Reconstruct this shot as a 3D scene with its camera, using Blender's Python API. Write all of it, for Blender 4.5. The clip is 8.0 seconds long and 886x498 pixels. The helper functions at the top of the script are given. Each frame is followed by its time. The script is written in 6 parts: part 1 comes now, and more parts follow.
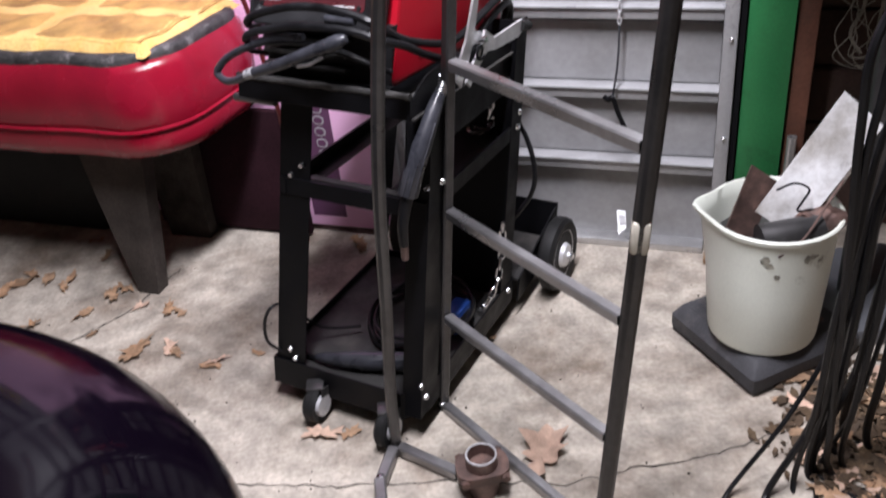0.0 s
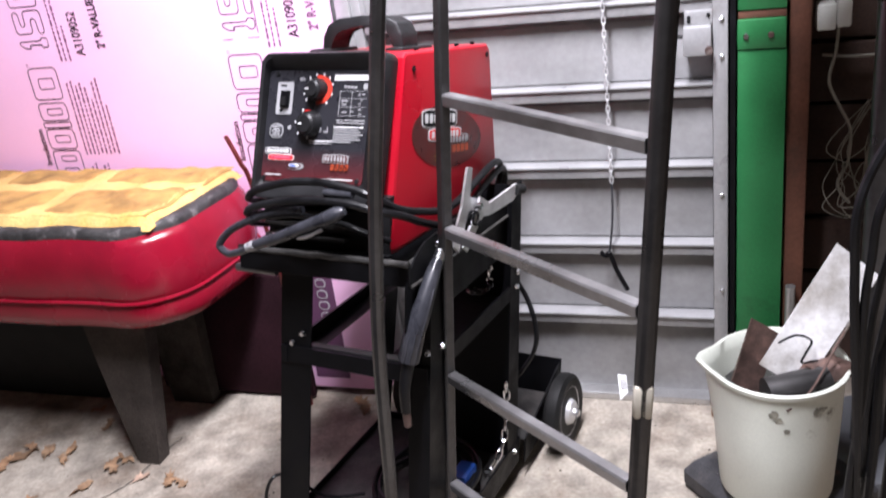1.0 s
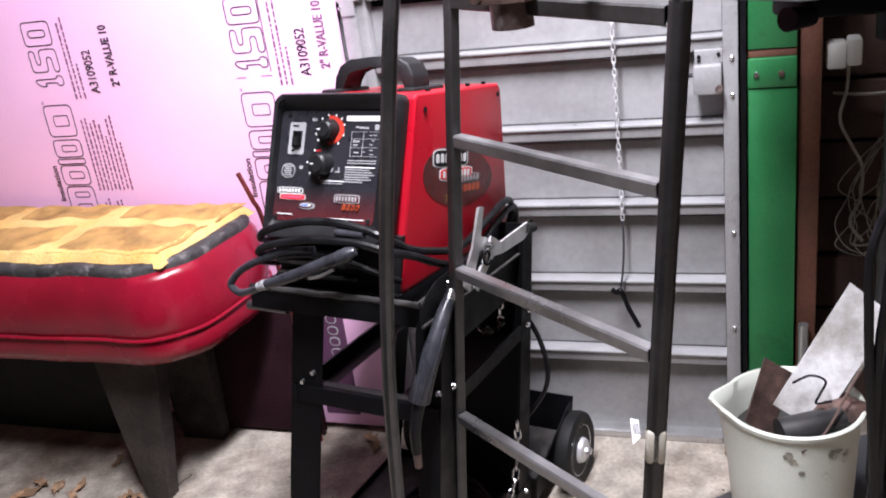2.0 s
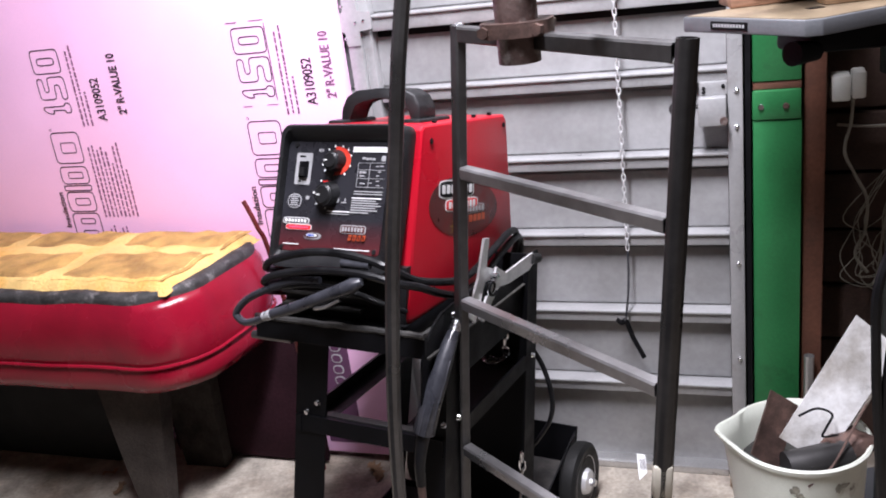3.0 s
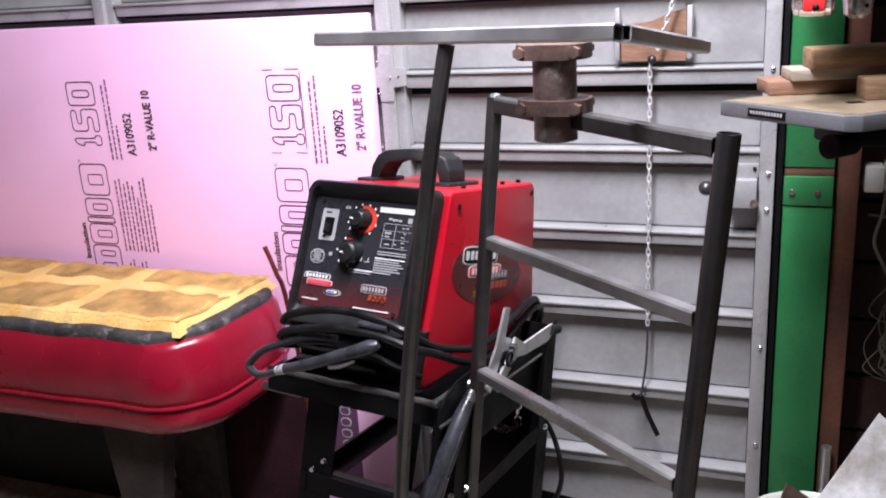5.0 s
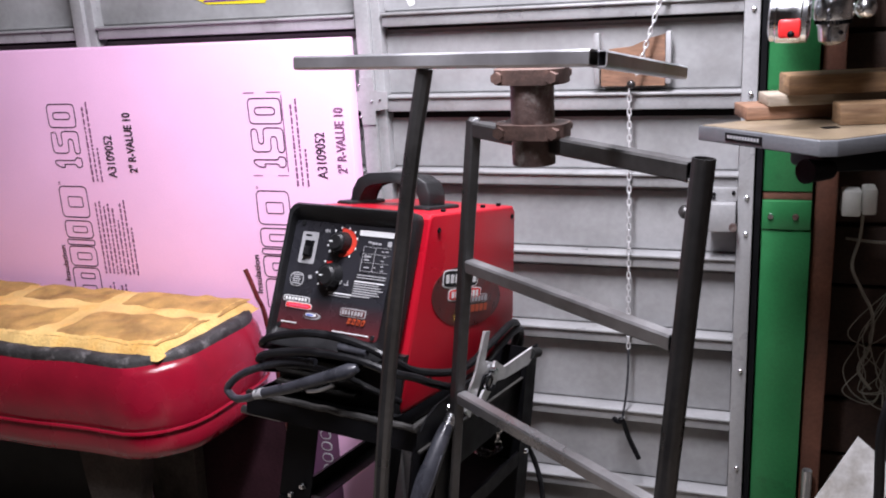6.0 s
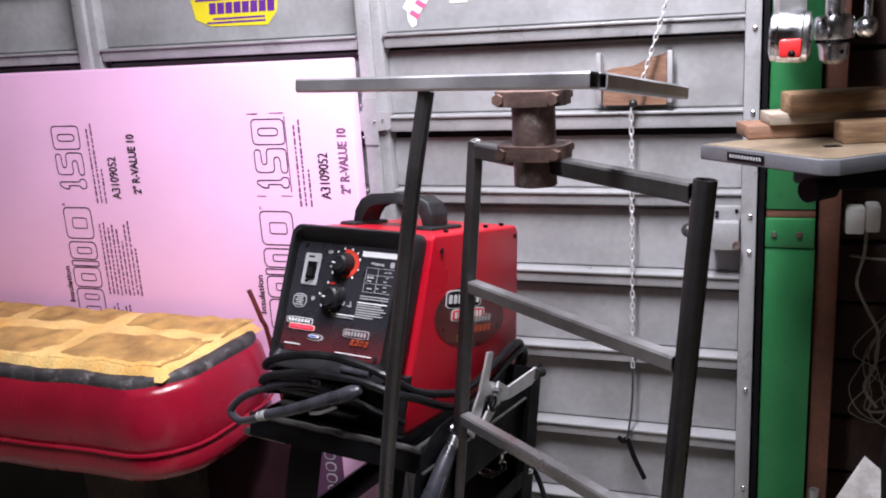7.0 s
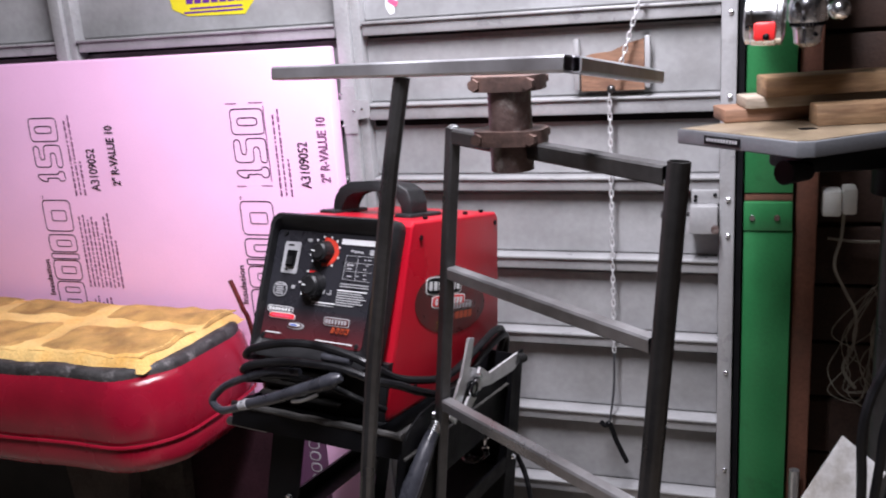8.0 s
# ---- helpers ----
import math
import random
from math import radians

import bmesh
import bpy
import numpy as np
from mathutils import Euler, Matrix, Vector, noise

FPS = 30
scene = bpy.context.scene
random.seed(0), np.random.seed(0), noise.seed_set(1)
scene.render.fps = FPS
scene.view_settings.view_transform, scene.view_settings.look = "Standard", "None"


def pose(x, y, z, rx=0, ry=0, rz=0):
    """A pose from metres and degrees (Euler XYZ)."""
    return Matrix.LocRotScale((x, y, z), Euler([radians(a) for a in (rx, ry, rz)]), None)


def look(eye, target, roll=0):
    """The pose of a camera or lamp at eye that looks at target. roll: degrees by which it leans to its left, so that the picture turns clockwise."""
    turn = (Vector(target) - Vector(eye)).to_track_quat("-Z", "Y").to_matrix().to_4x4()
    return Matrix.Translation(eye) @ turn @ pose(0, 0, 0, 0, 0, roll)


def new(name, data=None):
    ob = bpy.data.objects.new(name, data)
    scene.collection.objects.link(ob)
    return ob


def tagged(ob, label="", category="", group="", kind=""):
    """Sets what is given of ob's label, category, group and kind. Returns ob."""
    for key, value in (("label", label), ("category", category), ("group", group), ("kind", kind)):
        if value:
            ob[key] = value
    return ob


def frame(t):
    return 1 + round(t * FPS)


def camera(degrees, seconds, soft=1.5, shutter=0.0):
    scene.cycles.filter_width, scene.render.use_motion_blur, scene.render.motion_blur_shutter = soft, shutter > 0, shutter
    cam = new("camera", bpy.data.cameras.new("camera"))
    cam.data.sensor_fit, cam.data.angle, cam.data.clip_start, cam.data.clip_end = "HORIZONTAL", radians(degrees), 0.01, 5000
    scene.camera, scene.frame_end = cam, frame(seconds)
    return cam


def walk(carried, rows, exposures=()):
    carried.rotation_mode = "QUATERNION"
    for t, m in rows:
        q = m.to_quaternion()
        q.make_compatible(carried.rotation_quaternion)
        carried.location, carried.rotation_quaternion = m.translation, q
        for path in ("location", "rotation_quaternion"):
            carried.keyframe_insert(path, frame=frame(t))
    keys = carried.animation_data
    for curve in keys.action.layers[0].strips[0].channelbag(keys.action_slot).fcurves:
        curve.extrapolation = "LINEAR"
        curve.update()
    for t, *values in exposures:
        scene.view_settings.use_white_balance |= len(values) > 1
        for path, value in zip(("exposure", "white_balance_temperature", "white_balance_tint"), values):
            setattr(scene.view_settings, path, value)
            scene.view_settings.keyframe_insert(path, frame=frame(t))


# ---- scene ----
cam = camera(52.2, 8.0, 1.9, 0.5)
PATH = [
    (0, (0.001, -0.001, 1.431), (0.0, 1.682, 0.35), -6.4),
    (0.5, (0.007, 0.016, 1.46), (0.038, 1.765, 0.489), -6.7),
    (1, (0.016, 0.009, 1.462), (0.043, 1.843, 0.666), -7.8),
    (1.5, (0.015, 0.019, 1.482), (0.055, 1.868, 0.721), -8.1),
    (2, (0.018, 0.017, 1.48), (0.031, 1.877, 0.746), -7.9),
    (2.2, (0.023, 0.018, 1.486), (0.033, 1.885, 0.768), -7.8),
    (3.3, (0.012, 0.021, 1.494), (0.026, 1.901, 0.811), -7.5),
    (3.5, (0.012, 0.021, 1.489), (0.016, 1.89, 0.78), -7.4),
    (4, (0.012, 0.023, 1.488), (0.014, 1.873, 0.728), -7.1),
    (4.5, (0.008, 0.048, 1.525), (0.034, 1.932, 0.857), -4.3),
    (5, (0.003, 0.051, 1.53), (-0.004, 1.961, 0.938), -3.6),
    (6.5, (0.018, 0.053, 1.533), (0.058, 1.981, 1.001), -3.1),
    (7, (0.018, 0.054, 1.538), (0.038, 1.988, 1.027), -3.6),
    (7.5, (0.024, 0.051, 1.534), (0.031, 1.985, 1.027), -3.9),
    (8, (0.029, 0.049, 1.531), (0.079, 1.976, 0.998), -4.1),
]
walk(cam, [(t, look(eye, target, roll)) for t, eye, target, roll in PATH], [(0.0, 0.08), (0.5, 0.3), (1.0, 0.36), (1.5, 0.30), (2.2, 0.19), (3.4, 0.08), (4.6, 0.08), (5.0, -0.06), (6.4, -0.25), (8.0, -0.30)])

# ---- world and lamps ----
world = bpy.data.worlds.new("world")
scene.world = world
world.use_nodes = True
world.node_tree.nodes["Background"].inputs[0].default_value = (0.8, 0.9, 1.0, 1)
world.node_tree.nodes["Background"].inputs[1].default_value = 0.02


def area_lamp(name, eye, target, sx, sy, watts, colour):
    d = bpy.data.lights.new(name, "AREA")
    d.shape, d.size, d.size_y, d.energy, d.color = "RECTANGLE", sx, sy, watts, colour
    ob = new(name, d)
    ob.matrix_world = look(eye, target)
    return ob


area_lamp("shop_lamp_light", (0.10, 1.14, 2.60), (-0.42, 1.48, 0.0), 1.40, 0.16, 133, (0.97, 0.95, 1.06))


# ---- materials ----
def material(name, base, rough=0.5, metal=0.0, vary=0.15, scale=12.0, fine=150.0, bump=0.15, second=None, patch=3.0, cut=(0.5, 0.68), coat=0.0, spec=0.5, island=0.0, grain=None):
    m = bpy.data.materials.new(name)
    m.use_nodes = True
    n, l = m.node_tree.nodes, m.node_tree.links
    b = n["Principled BSDF"]
    place = n.new("ShaderNodeTexCoord").outputs["Object"]
    if grain:
        along = n.new("ShaderNodeMapping")
        along.inputs["Scale"].default_value = grain
        l.new(place, along.inputs["Vector"])
        place = along.outputs[0]
    big, small = n.new("ShaderNodeTexNoise"), n.new("ShaderNodeTexNoise")
    big.inputs["Scale"].default_value, big.inputs["Detail"].default_value = scale, 6
    small.inputs["Scale"].default_value, small.inputs["Detail"].default_value = fine, 3
    l.new(place, big.inputs["Vector"])
    l.new(place, small.inputs["Vector"])
    ramp = n.new("ShaderNodeMapRange")
    ramp.inputs[1].default_value, ramp.inputs[2].default_value = 0.3, 0.7
    ramp.inputs[3].default_value, ramp.inputs[4].default_value = 1 - vary, 1 + vary
    l.new(big.outputs[0], ramp.inputs[0])
    r2 = n.new("ShaderNodeMapRange")
    r2.inputs[1].default_value, r2.inputs[2].default_value = 0.3, 0.7
    r2.inputs[3].default_value, r2.inputs[4].default_value = 1 - vary * 0.5, 1 + vary * 0.5
    l.new(small.outputs[0], r2.inputs[0])
    mul = n.new("ShaderNodeMath")
    mul.operation = "MULTIPLY"
    l.new(ramp.outputs[0], mul.inputs[0])
    l.new(r2.outputs[0], mul.inputs[1])
    src = mul.outputs[0]
    if island:
        info = n.new("ShaderNodeObjectInfo")
        r3 = n.new("ShaderNodeMapRange")
        r3.inputs[3].default_value, r3.inputs[4].default_value = 1 - island, 1 + island
        l.new(info.outputs["Random"], r3.inputs[0])
        m3 = n.new("ShaderNodeMath")
        m3.operation = "MULTIPLY"
        l.new(src, m3.inputs[0])
        l.new(r3.outputs[0], m3.inputs[1])
        src = m3.outputs[0]
    tint = n.new("ShaderNodeMix")
    tint.data_type = "RGBA"
    tint.inputs["A"].default_value = (*base, 1)
    tint.inputs["B"].default_value = (*(second or base), 1)
    if second:
        pn = n.new("ShaderNodeTexNoise")
        pn.inputs["Scale"].default_value, pn.inputs["Detail"].default_value, pn.inputs["Roughness"].default_value = patch, 8, 0.65
        l.new(place, pn.inputs["Vector"])
        pr = n.new("ShaderNodeMapRange")
        pr.inputs[1].default_value, pr.inputs[2].default_value = cut
        l.new(pn.outputs[0], pr.inputs[0])
        l.new(pr.outputs[0], tint.inputs["Factor"])
    else:
        tint.inputs["Factor"].default_value = 0
    vm = n.new("ShaderNodeVectorMath")
    vm.operation = "SCALE"
    l.new(tint.outputs["Result"], vm.inputs[0])
    l.new(src, vm.inputs["Scale"])
    l.new(vm.outputs[0], b.inputs["Base Color"])
    rr = n.new("ShaderNodeMapRange")
    rr.inputs[1].default_value, rr.inputs[2].default_value = 0.3, 0.7
    rr.inputs[3].default_value, rr.inputs[4].default_value = max(0.03, rough - 0.12), min(1, rough + 0.12)
    l.new(big.outputs[0], rr.inputs[0])
    l.new(rr.outputs[0], b.inputs["Roughness"])
    b.inputs["Metallic"].default_value = metal
    b.inputs["Specular IOR Level"].default_value = spec
    b.inputs["Coat Weight"].default_value = coat
    b.inputs["Coat Roughness"].default_value = 0.05
    if bump:
        bp = n.new("ShaderNodeBump")
        bp.inputs["Strength"].default_value, bp.inputs["Distance"].default_value = bump, 0.003
        l.new(small.outputs[0], bp.inputs["Height"])
        l.new(bp.outputs[0], b.inputs["Normal"])
    return m


CONCRETE = material("concrete", (0.42, 0.375, 0.315), 0.85, 0, 0.32, 14, 90, 0.45, (0.19, 0.15, 0.115), 3.4, (0.44, 0.66))
CRACK = material("crack_dirt", (0.07, 0.06, 0.05), 0.95, 0, 0.3, 20, 200, 0.3)
DOOR = material("door_grey_paint", (0.345, 0.345, 0.35), 0.40, 0, 0.13, 5, 60, 0.06, (0.26, 0.258, 0.255), 4, (0.45, 0.75))
RIB = material("door_rail_grey", (0.37, 0.37, 0.375), 0.38, 0.2, 0.12, 9, 120, 0.08, (0.26, 0.25, 0.24), 14, (0.58, 0.75))
ALU = material("aluminium", (0.6, 0.6, 0.6), 0.35, 0.8, 0.15, 10, 180, 0.1)
PINK = material("pink_foam_board", (0.93, 0.545, 0.81), 0.7, 0, 0.04, 3, 260, 0.12, (0.90, 0.50, 0.76), 1.6, (0.45, 0.8))
INK = material("black_ink", (0.035, 0.02, 0.035), 0.7, 0, 0.1, 30, 300, 0)
INK_SOFT = material("faded_ink", (0.22, 0.10, 0.19), 0.8, 0, 0.2, 30, 300, 0)
PURPLE = material("dark_purple_print", (0.10, 0.035, 0.085), 0.7, 0, 0.1, 30, 300, 0)
VINYL = material("red_vinyl", (0.27, 0.006, 0.022), 0.25, 0, 0.16, 6, 320, 0.12, (0.20, 0.005, 0.02), 5, (0.45, 0.8))
FOAM = material("yellow_seat_foam", (0.78, 0.52, 0.19), 0.95, 0, 0.2, 14, 160, 0.9, (0.52, 0.27, 0.06), 7, (0.45, 0.7))
BURLAP = material("brown_burlap", (0.46, 0.27, 0.085), 0.95, 0, 0.3, 16, 420, 0.9, (0.24, 0.12, 0.035), 9, (0.5, 0.75))
WELT = material("black_webbing", (0.035, 0.033, 0.033), 0.7, 0, 0.5, 30, 160, 0.6, (0.14, 0.13, 0.13), 22, (0.56, 0.68))
WOOD_OLD = material("grey_old_wood", (0.052, 0.044, 0.039), 0.9, 0, 0.3, 9, 130, 0.6, (0.022, 0.018, 0.016), 5, spec=0.15)
WOOD_NEW = material("pale_pine", (0.27, 0.17, 0.09), 0.75, 0, 0.3, 30, 140, 0.4, (0.13, 0.07, 0.035), 26, (0.42, 0.68), grain=(0.18, 0.6, 1.3))
WOOD_GREY = material("weathered_pine", (0.37, 0.32, 0.26), 0.8, 0, 0.25, 30, 150, 0.4, (0.28, 0.22, 0.16), 24, (0.45, 0.7), grain=(0.18, 0.6, 1.3))
WOOD_RED = material("reddish_plank", (0.24, 0.13, 0.08), 0.75, 0, 0.3, 30, 140, 0.4, (0.11, 0.055, 0.035), 22, (0.45, 0.7), grain=(0.18, 0.6, 1.3))
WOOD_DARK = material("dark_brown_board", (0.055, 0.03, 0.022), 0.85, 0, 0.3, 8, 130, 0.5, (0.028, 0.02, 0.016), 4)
WOOD_POST = material("brown_post", (0.16, 0.065, 0.04), 0.8, 0, 0.25, 9, 120, 0.4, (0.08, 0.04, 0.028), 6)
GREEN = material("green_paint", (0.024, 0.175, 0.056), 0.4, 0, 0.16, 6, 150, 0.12, (0.016, 0.10, 0.034), 9, (0.58, 0.72))
RUST = material("rusty_iron", (0.10, 0.064, 0.055), 0.6, 0.3, 0.25, 30, 220, 0.18, (0.17, 0.10, 0.08), 30, (0.42, 0.75))
PIPE = material("worn_pipe", (0.16, 0.11, 0.10), 0.5, 0.6, 0.3, 20, 150, 0.4, (0.38, 0.35, 0.33), 14, (0.56, 0.66))
STEEL = material("raw_tube_steel", (0.36, 0.355, 0.36), 0.38, 0.85, 0.10, 9, 60, 0.03, (0.20, 0.19, 0.19), 5, (0.4, 0.75))
STEEL_BRIGHT = material("clean_tube_steel", (0.66, 0.66, 0.69), 0.40, 0.9, 0.08, 7, 50, 0.02, (0.45, 0.44, 0.46), 6, (0.45, 0.75))
STEEL_DARK = material("mill_scale_steel", (0.10, 0.098, 0.098), 0.36, 0.75, 0.15, 9, 80, 0.04, (0.07, 0.066, 0.066), 6, (0.45, 0.7))
STEEL_BLACK = material("black_tube_steel", (0.058, 0.056, 0.056), 0.36, 0.7, 0.15, 9, 80, 0.04, (0.09, 0.085, 0.08), 5, (0.5, 0.75))
MAROON = material("maroon_bench_shade", (0.026, 0.010, 0.014), 0.9, 0, 0.3, 6, 120, 0.3, spec=0.08)
LITTER = material("leaf_litter", (0.07, 0.045, 0.026), 0.9, 0, 0.4, 30, 200, 0.4, (0.15, 0.10, 0.055), 12, (0.5, 0.7))
ZINC = material("dull_zinc", (0.68, 0.68, 0.69), 0.4, 0.45, 0.15, 30, 200, 0.1)
MAT_RUB = material("dusty_grey_rubber", (0.055, 0.055, 0.06), 0.75, 0, 0.3, 12, 200, 0.3, (0.13, 0.12, 0.11), 6, (0.5, 0.75))
CHROME = material("bright_zinc", (0.75, 0.76, 0.78), 0.22, 1.0, 0.12, 30, 200, 0.05)
GALV = material("galvanised_sheet", (0.90, 0.90, 0.90), 0.38, 0.1, 0.10, 16, 120, 0.1, (0.40, 0.37, 0.33), 7, (0.42, 0.66))
BLACK = material("black_powder_coat", (0.004, 0.004, 0.005), 0.5, 0, 0.25, 18, 350, 0.15, spec=0.15)
DUSTY = material("dusty_black_deck", (0.022, 0.021, 0.020), 0.7, 0, 0.35, 12, 200, 0.3, (0.075, 0.068, 0.062), 7, (0.5, 0.75))
RUBBER = material("black_rubber", (0.012, 0.012, 0.012), 0.6, 0, 0.25, 20, 250, 0.25, spec=0.25)
CABLE = material("cable_rubber", (0.006, 0.006, 0.007), 0.42, 0, 0.3, 25, 250, 0.15, spec=0.3)
CABLE_GREY = material("grey_hose_grip", (0.030, 0.031, 0.038), 0.33, 0, 0.3, 25, 250, 0.1, (0.055, 0.055, 0.062), 18, (0.5, 0.75))
PLASTIC = material("black_moulded_plastic", (0.012, 0.012, 0.013), 0.42, 0, 0.15, 20, 600, 0.25, spec=0.35)
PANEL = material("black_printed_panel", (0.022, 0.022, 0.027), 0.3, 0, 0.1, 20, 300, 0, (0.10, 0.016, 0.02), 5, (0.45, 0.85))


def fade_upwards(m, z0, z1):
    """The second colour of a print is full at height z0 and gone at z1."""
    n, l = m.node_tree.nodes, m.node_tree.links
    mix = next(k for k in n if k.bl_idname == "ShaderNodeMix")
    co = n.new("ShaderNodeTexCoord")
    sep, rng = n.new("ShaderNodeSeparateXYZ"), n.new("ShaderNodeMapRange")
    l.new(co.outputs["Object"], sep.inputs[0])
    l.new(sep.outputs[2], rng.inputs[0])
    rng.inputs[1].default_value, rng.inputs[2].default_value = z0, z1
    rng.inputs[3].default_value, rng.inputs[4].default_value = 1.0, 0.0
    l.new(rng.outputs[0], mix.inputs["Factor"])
RED = material("red_powder_coat", (0.39, 0.004, 0.016), 0.36, 0, 0.05, 5, 500, 0.08, coat=0.1)
ARC_P = material("dial_arc_print", (0.62, 0.05, 0.03), 0.4, 0, 0.15, 60, 300, 0)
RED_P = material("red_print", (0.75, 0.03, 0.03), 0.4, 0, 0.05, 20, 300, 0)
SPARK = material("yellow_spark_print", (0.34, 0.22, 0.03), 0.4, 0, 0.3, 60, 300, 0)
ORANGE = material("orange_print", (0.42, 0.07, 0.025), 0.4, 0, 0.25, 60, 300, 0)
DARK_RED = material("dark_red_decal", (0.10, 0.012, 0.012), 0.35, 0, 0.35, 25, 300, 0, (0.035, 0.01, 0.01), 14)
WHITE_P = material("white_print", (0.78, 0.78, 0.78), 0.5, 0, 0.05, 20, 300, 0)
GREY_P = material("grey_print", (0.36, 0.36, 0.37), 0.5, 0, 0.1, 20, 300, 0)
BLUE_P = material("blue_plastic", (0.03, 0.12, 0.55), 0.4, 0, 0.1, 20, 300, 0.1)
BUCKET = material("off_white_bucket", (0.76, 0.79, 0.70), 0.45, 0, 0.06, 7, 200, 0.08, (0.30, 0.29, 0.22), 11, (0.63, 0.74))
SMUDGE = material("black_smudge", (0.27, 0.26, 0.21), 0.6, 0, 0.5, 60, 200, 0)
TAPE = material("cream_masking_tape", (0.66, 0.62, 0.52), 0.7, 0, 0.08, 30, 200, 0.2)
PAINT = material("dark_purple_car_paint", (0.0022, 0.0012, 0.0032), 0.06, 0.0, 0.1, 4, 700, 0.0, coat=0.0, spec=0.16)
IRON = material("grey_cast_iron_paint", (0.13, 0.135, 0.145), 0.4, 0.2, 0.12, 10, 200, 0.15)
IRON_TOP = material("oily_table_top", (0.27, 0.21, 0.14), 0.4, 0.3, 0.2, 12, 160, 0.1, (0.22, 0.17, 0.12), 7)
WALLP = material("old_wall_board", (0.13, 0.10, 0.08), 0.9, 0, 0.2, 3, 90, 0.3, (0.07, 0.055, 0.045), 2)
CEIL = material("dark_ceiling_board", (0.20, 0.18, 0.155), 0.9, 0, 0.12, 3, 90, 0.2)
YELLOW_P = material("yellow_sticker", (0.8, 0.68, 0.03), 0.4, 0, 0.06, 20, 300, 0)
VIOLET_P = material("violet_print", (0.13, 0.03, 0.28), 0.4, 0, 0.06, 20, 300, 0)
PINK_P = material("pink_print", (0.75, 0.12, 0.25), 0.4, 0, 0.06, 20, 300, 0)
LEAF = material("dry_leaf", (0.27, 0.16, 0.09), 0.85, 0, 0.3, 40, 200, 0.4, (0.40, 0.27, 0.17), 9, (0.4, 0.7), island=0.35)
LEAF_PALE = material("pale_dry_leaf", (0.52, 0.36, 0.27), 0.85, 0, 0.2, 40, 200, 0.4, island=0.2)
WIRE_W = material("white_wire", (0.27, 0.255, 0.21), 0.55, 0, 0.15, 30, 200, 0.1)
WHITE_PL = material("white_plastic", (0.74, 0.75, 0.70), 0.4, 0, 0.05, 20, 200, 0.05)


# ---- builders ----
def thing(name, at, label, category, group="", kind=""):
    ob = new(name)
    ob.matrix_basis = Matrix.Translation(at)
    ob.empty_display_size = 0.05
    return tagged(ob, label, category, group, kind)


def part(name, bm, mat, parent=None, label="", smooth=30):
    bmesh.ops.recalc_face_normals(bm, faces=bm.faces)
    me = bpy.data.meshes.new(name)
    bm.to_mesh(me)
    bm.free()
    me.materials.append(mat)
    if smooth:
        for p in me.polygons:
            p.use_smooth = True
        me.set_sharp_from_angle(angle=radians(smooth))
    ob = new(name, me)
    if parent:
        ob.parent = parent
        if parent.type == "EMPTY":
            ob.matrix_parent_inverse = parent.matrix_basis.inverted()
    if label:
        ob["label"] = label
    return ob


def box(bm, lo, hi, f=None, bevel=0.0, seg=2):
    """A bevelled box between two corners; f maps each corner to the world."""
    g = bmesh.ops.create_cube(bm, size=1)
    vs = g["verts"]
    for v in vs:
        v.co = Vector([lo[i] + (hi[i] - lo[i]) * (v.co[i] + 0.5) for i in range(3)])
    if bevel:
        es = list({e for v in vs for e in v.link_edges})
        r = bmesh.ops.bevel(bm, geom=es, offset=bevel, segments=seg, affect="EDGES", profile=0.5)
        vs = list({v for fc in r["faces"] for v in fc.verts} | {v for v in vs if v.is_valid})
    if f:
        for v in vs:
            v.co = f(v.co)
    return bm


def B():
    return bmesh.new()


def frame_of(a, b, up=(0, 0, 1)):
    a, b = Vector(a), Vector(b)
    z = (b - a).normalized()
    x = Vector(up).cross(z)
    if x.length < 1e-4:
        x = Vector((1, 0, 0)).cross(z)
    x.normalize()
    y = z.cross(x)
    m = Matrix((x, y, z)).transposed().to_4x4()
    m.translation = a
    return m, (b - a).length


def beam(bm, a, b, w, h=None, up=(0, 0, 1), bevel=0.003, wall=0.0):
    """A rectangular bar or, with a wall, an open tube from a to b."""
    h = h or w
    m, n = frame_of(a, b, up)
    if not wall:
        return box(bm, (-w / 2, -h / 2, 0), (w / 2, h / 2, n), lambda c: m @ c, bevel)
    rings = []
    for sx, sy, z in ((w / 2, h / 2, 0), (w / 2, h / 2, n), (w / 2 - wall, h / 2 - wall, n), (w / 2 - wall, h / 2 - wall, 0)):
        ring = []
        k = bevel if sx == w / 2 else bevel * 0.5
        for cx, cy in ((1, 1), (-1, 1), (-1, -1), (1, -1)):
            pts = [(cx * sx, cy * (sy - k)), (cx * (sx - k), cy * sy)]
            if cx * cy < 0:
                pts.reverse()
            ring += [bm.verts.new(m @ Vector((px, py, z))) for px, py in pts]
        rings.append(ring)
    for i in range(4):
        p, q = rings[i], rings[(i + 1) % 4]
        for j in range(8):
            bm.faces.new((p[j], p[(j + 1) % 8], q[(j + 1) % 8], q[j]))
    return bm


def rod(bm, a, b, r, r2=None, n=16, cap=True):
    m, d = frame_of(a, b)
    g = bmesh.ops.create_cone(bm, cap_ends=cap, segments=n, radius1=r, radius2=r if r2 is None else r2, depth=d)
    for v in g["verts"]:
        v.co = m @ (v.co + Vector((0, 0, d / 2)))
    return bm


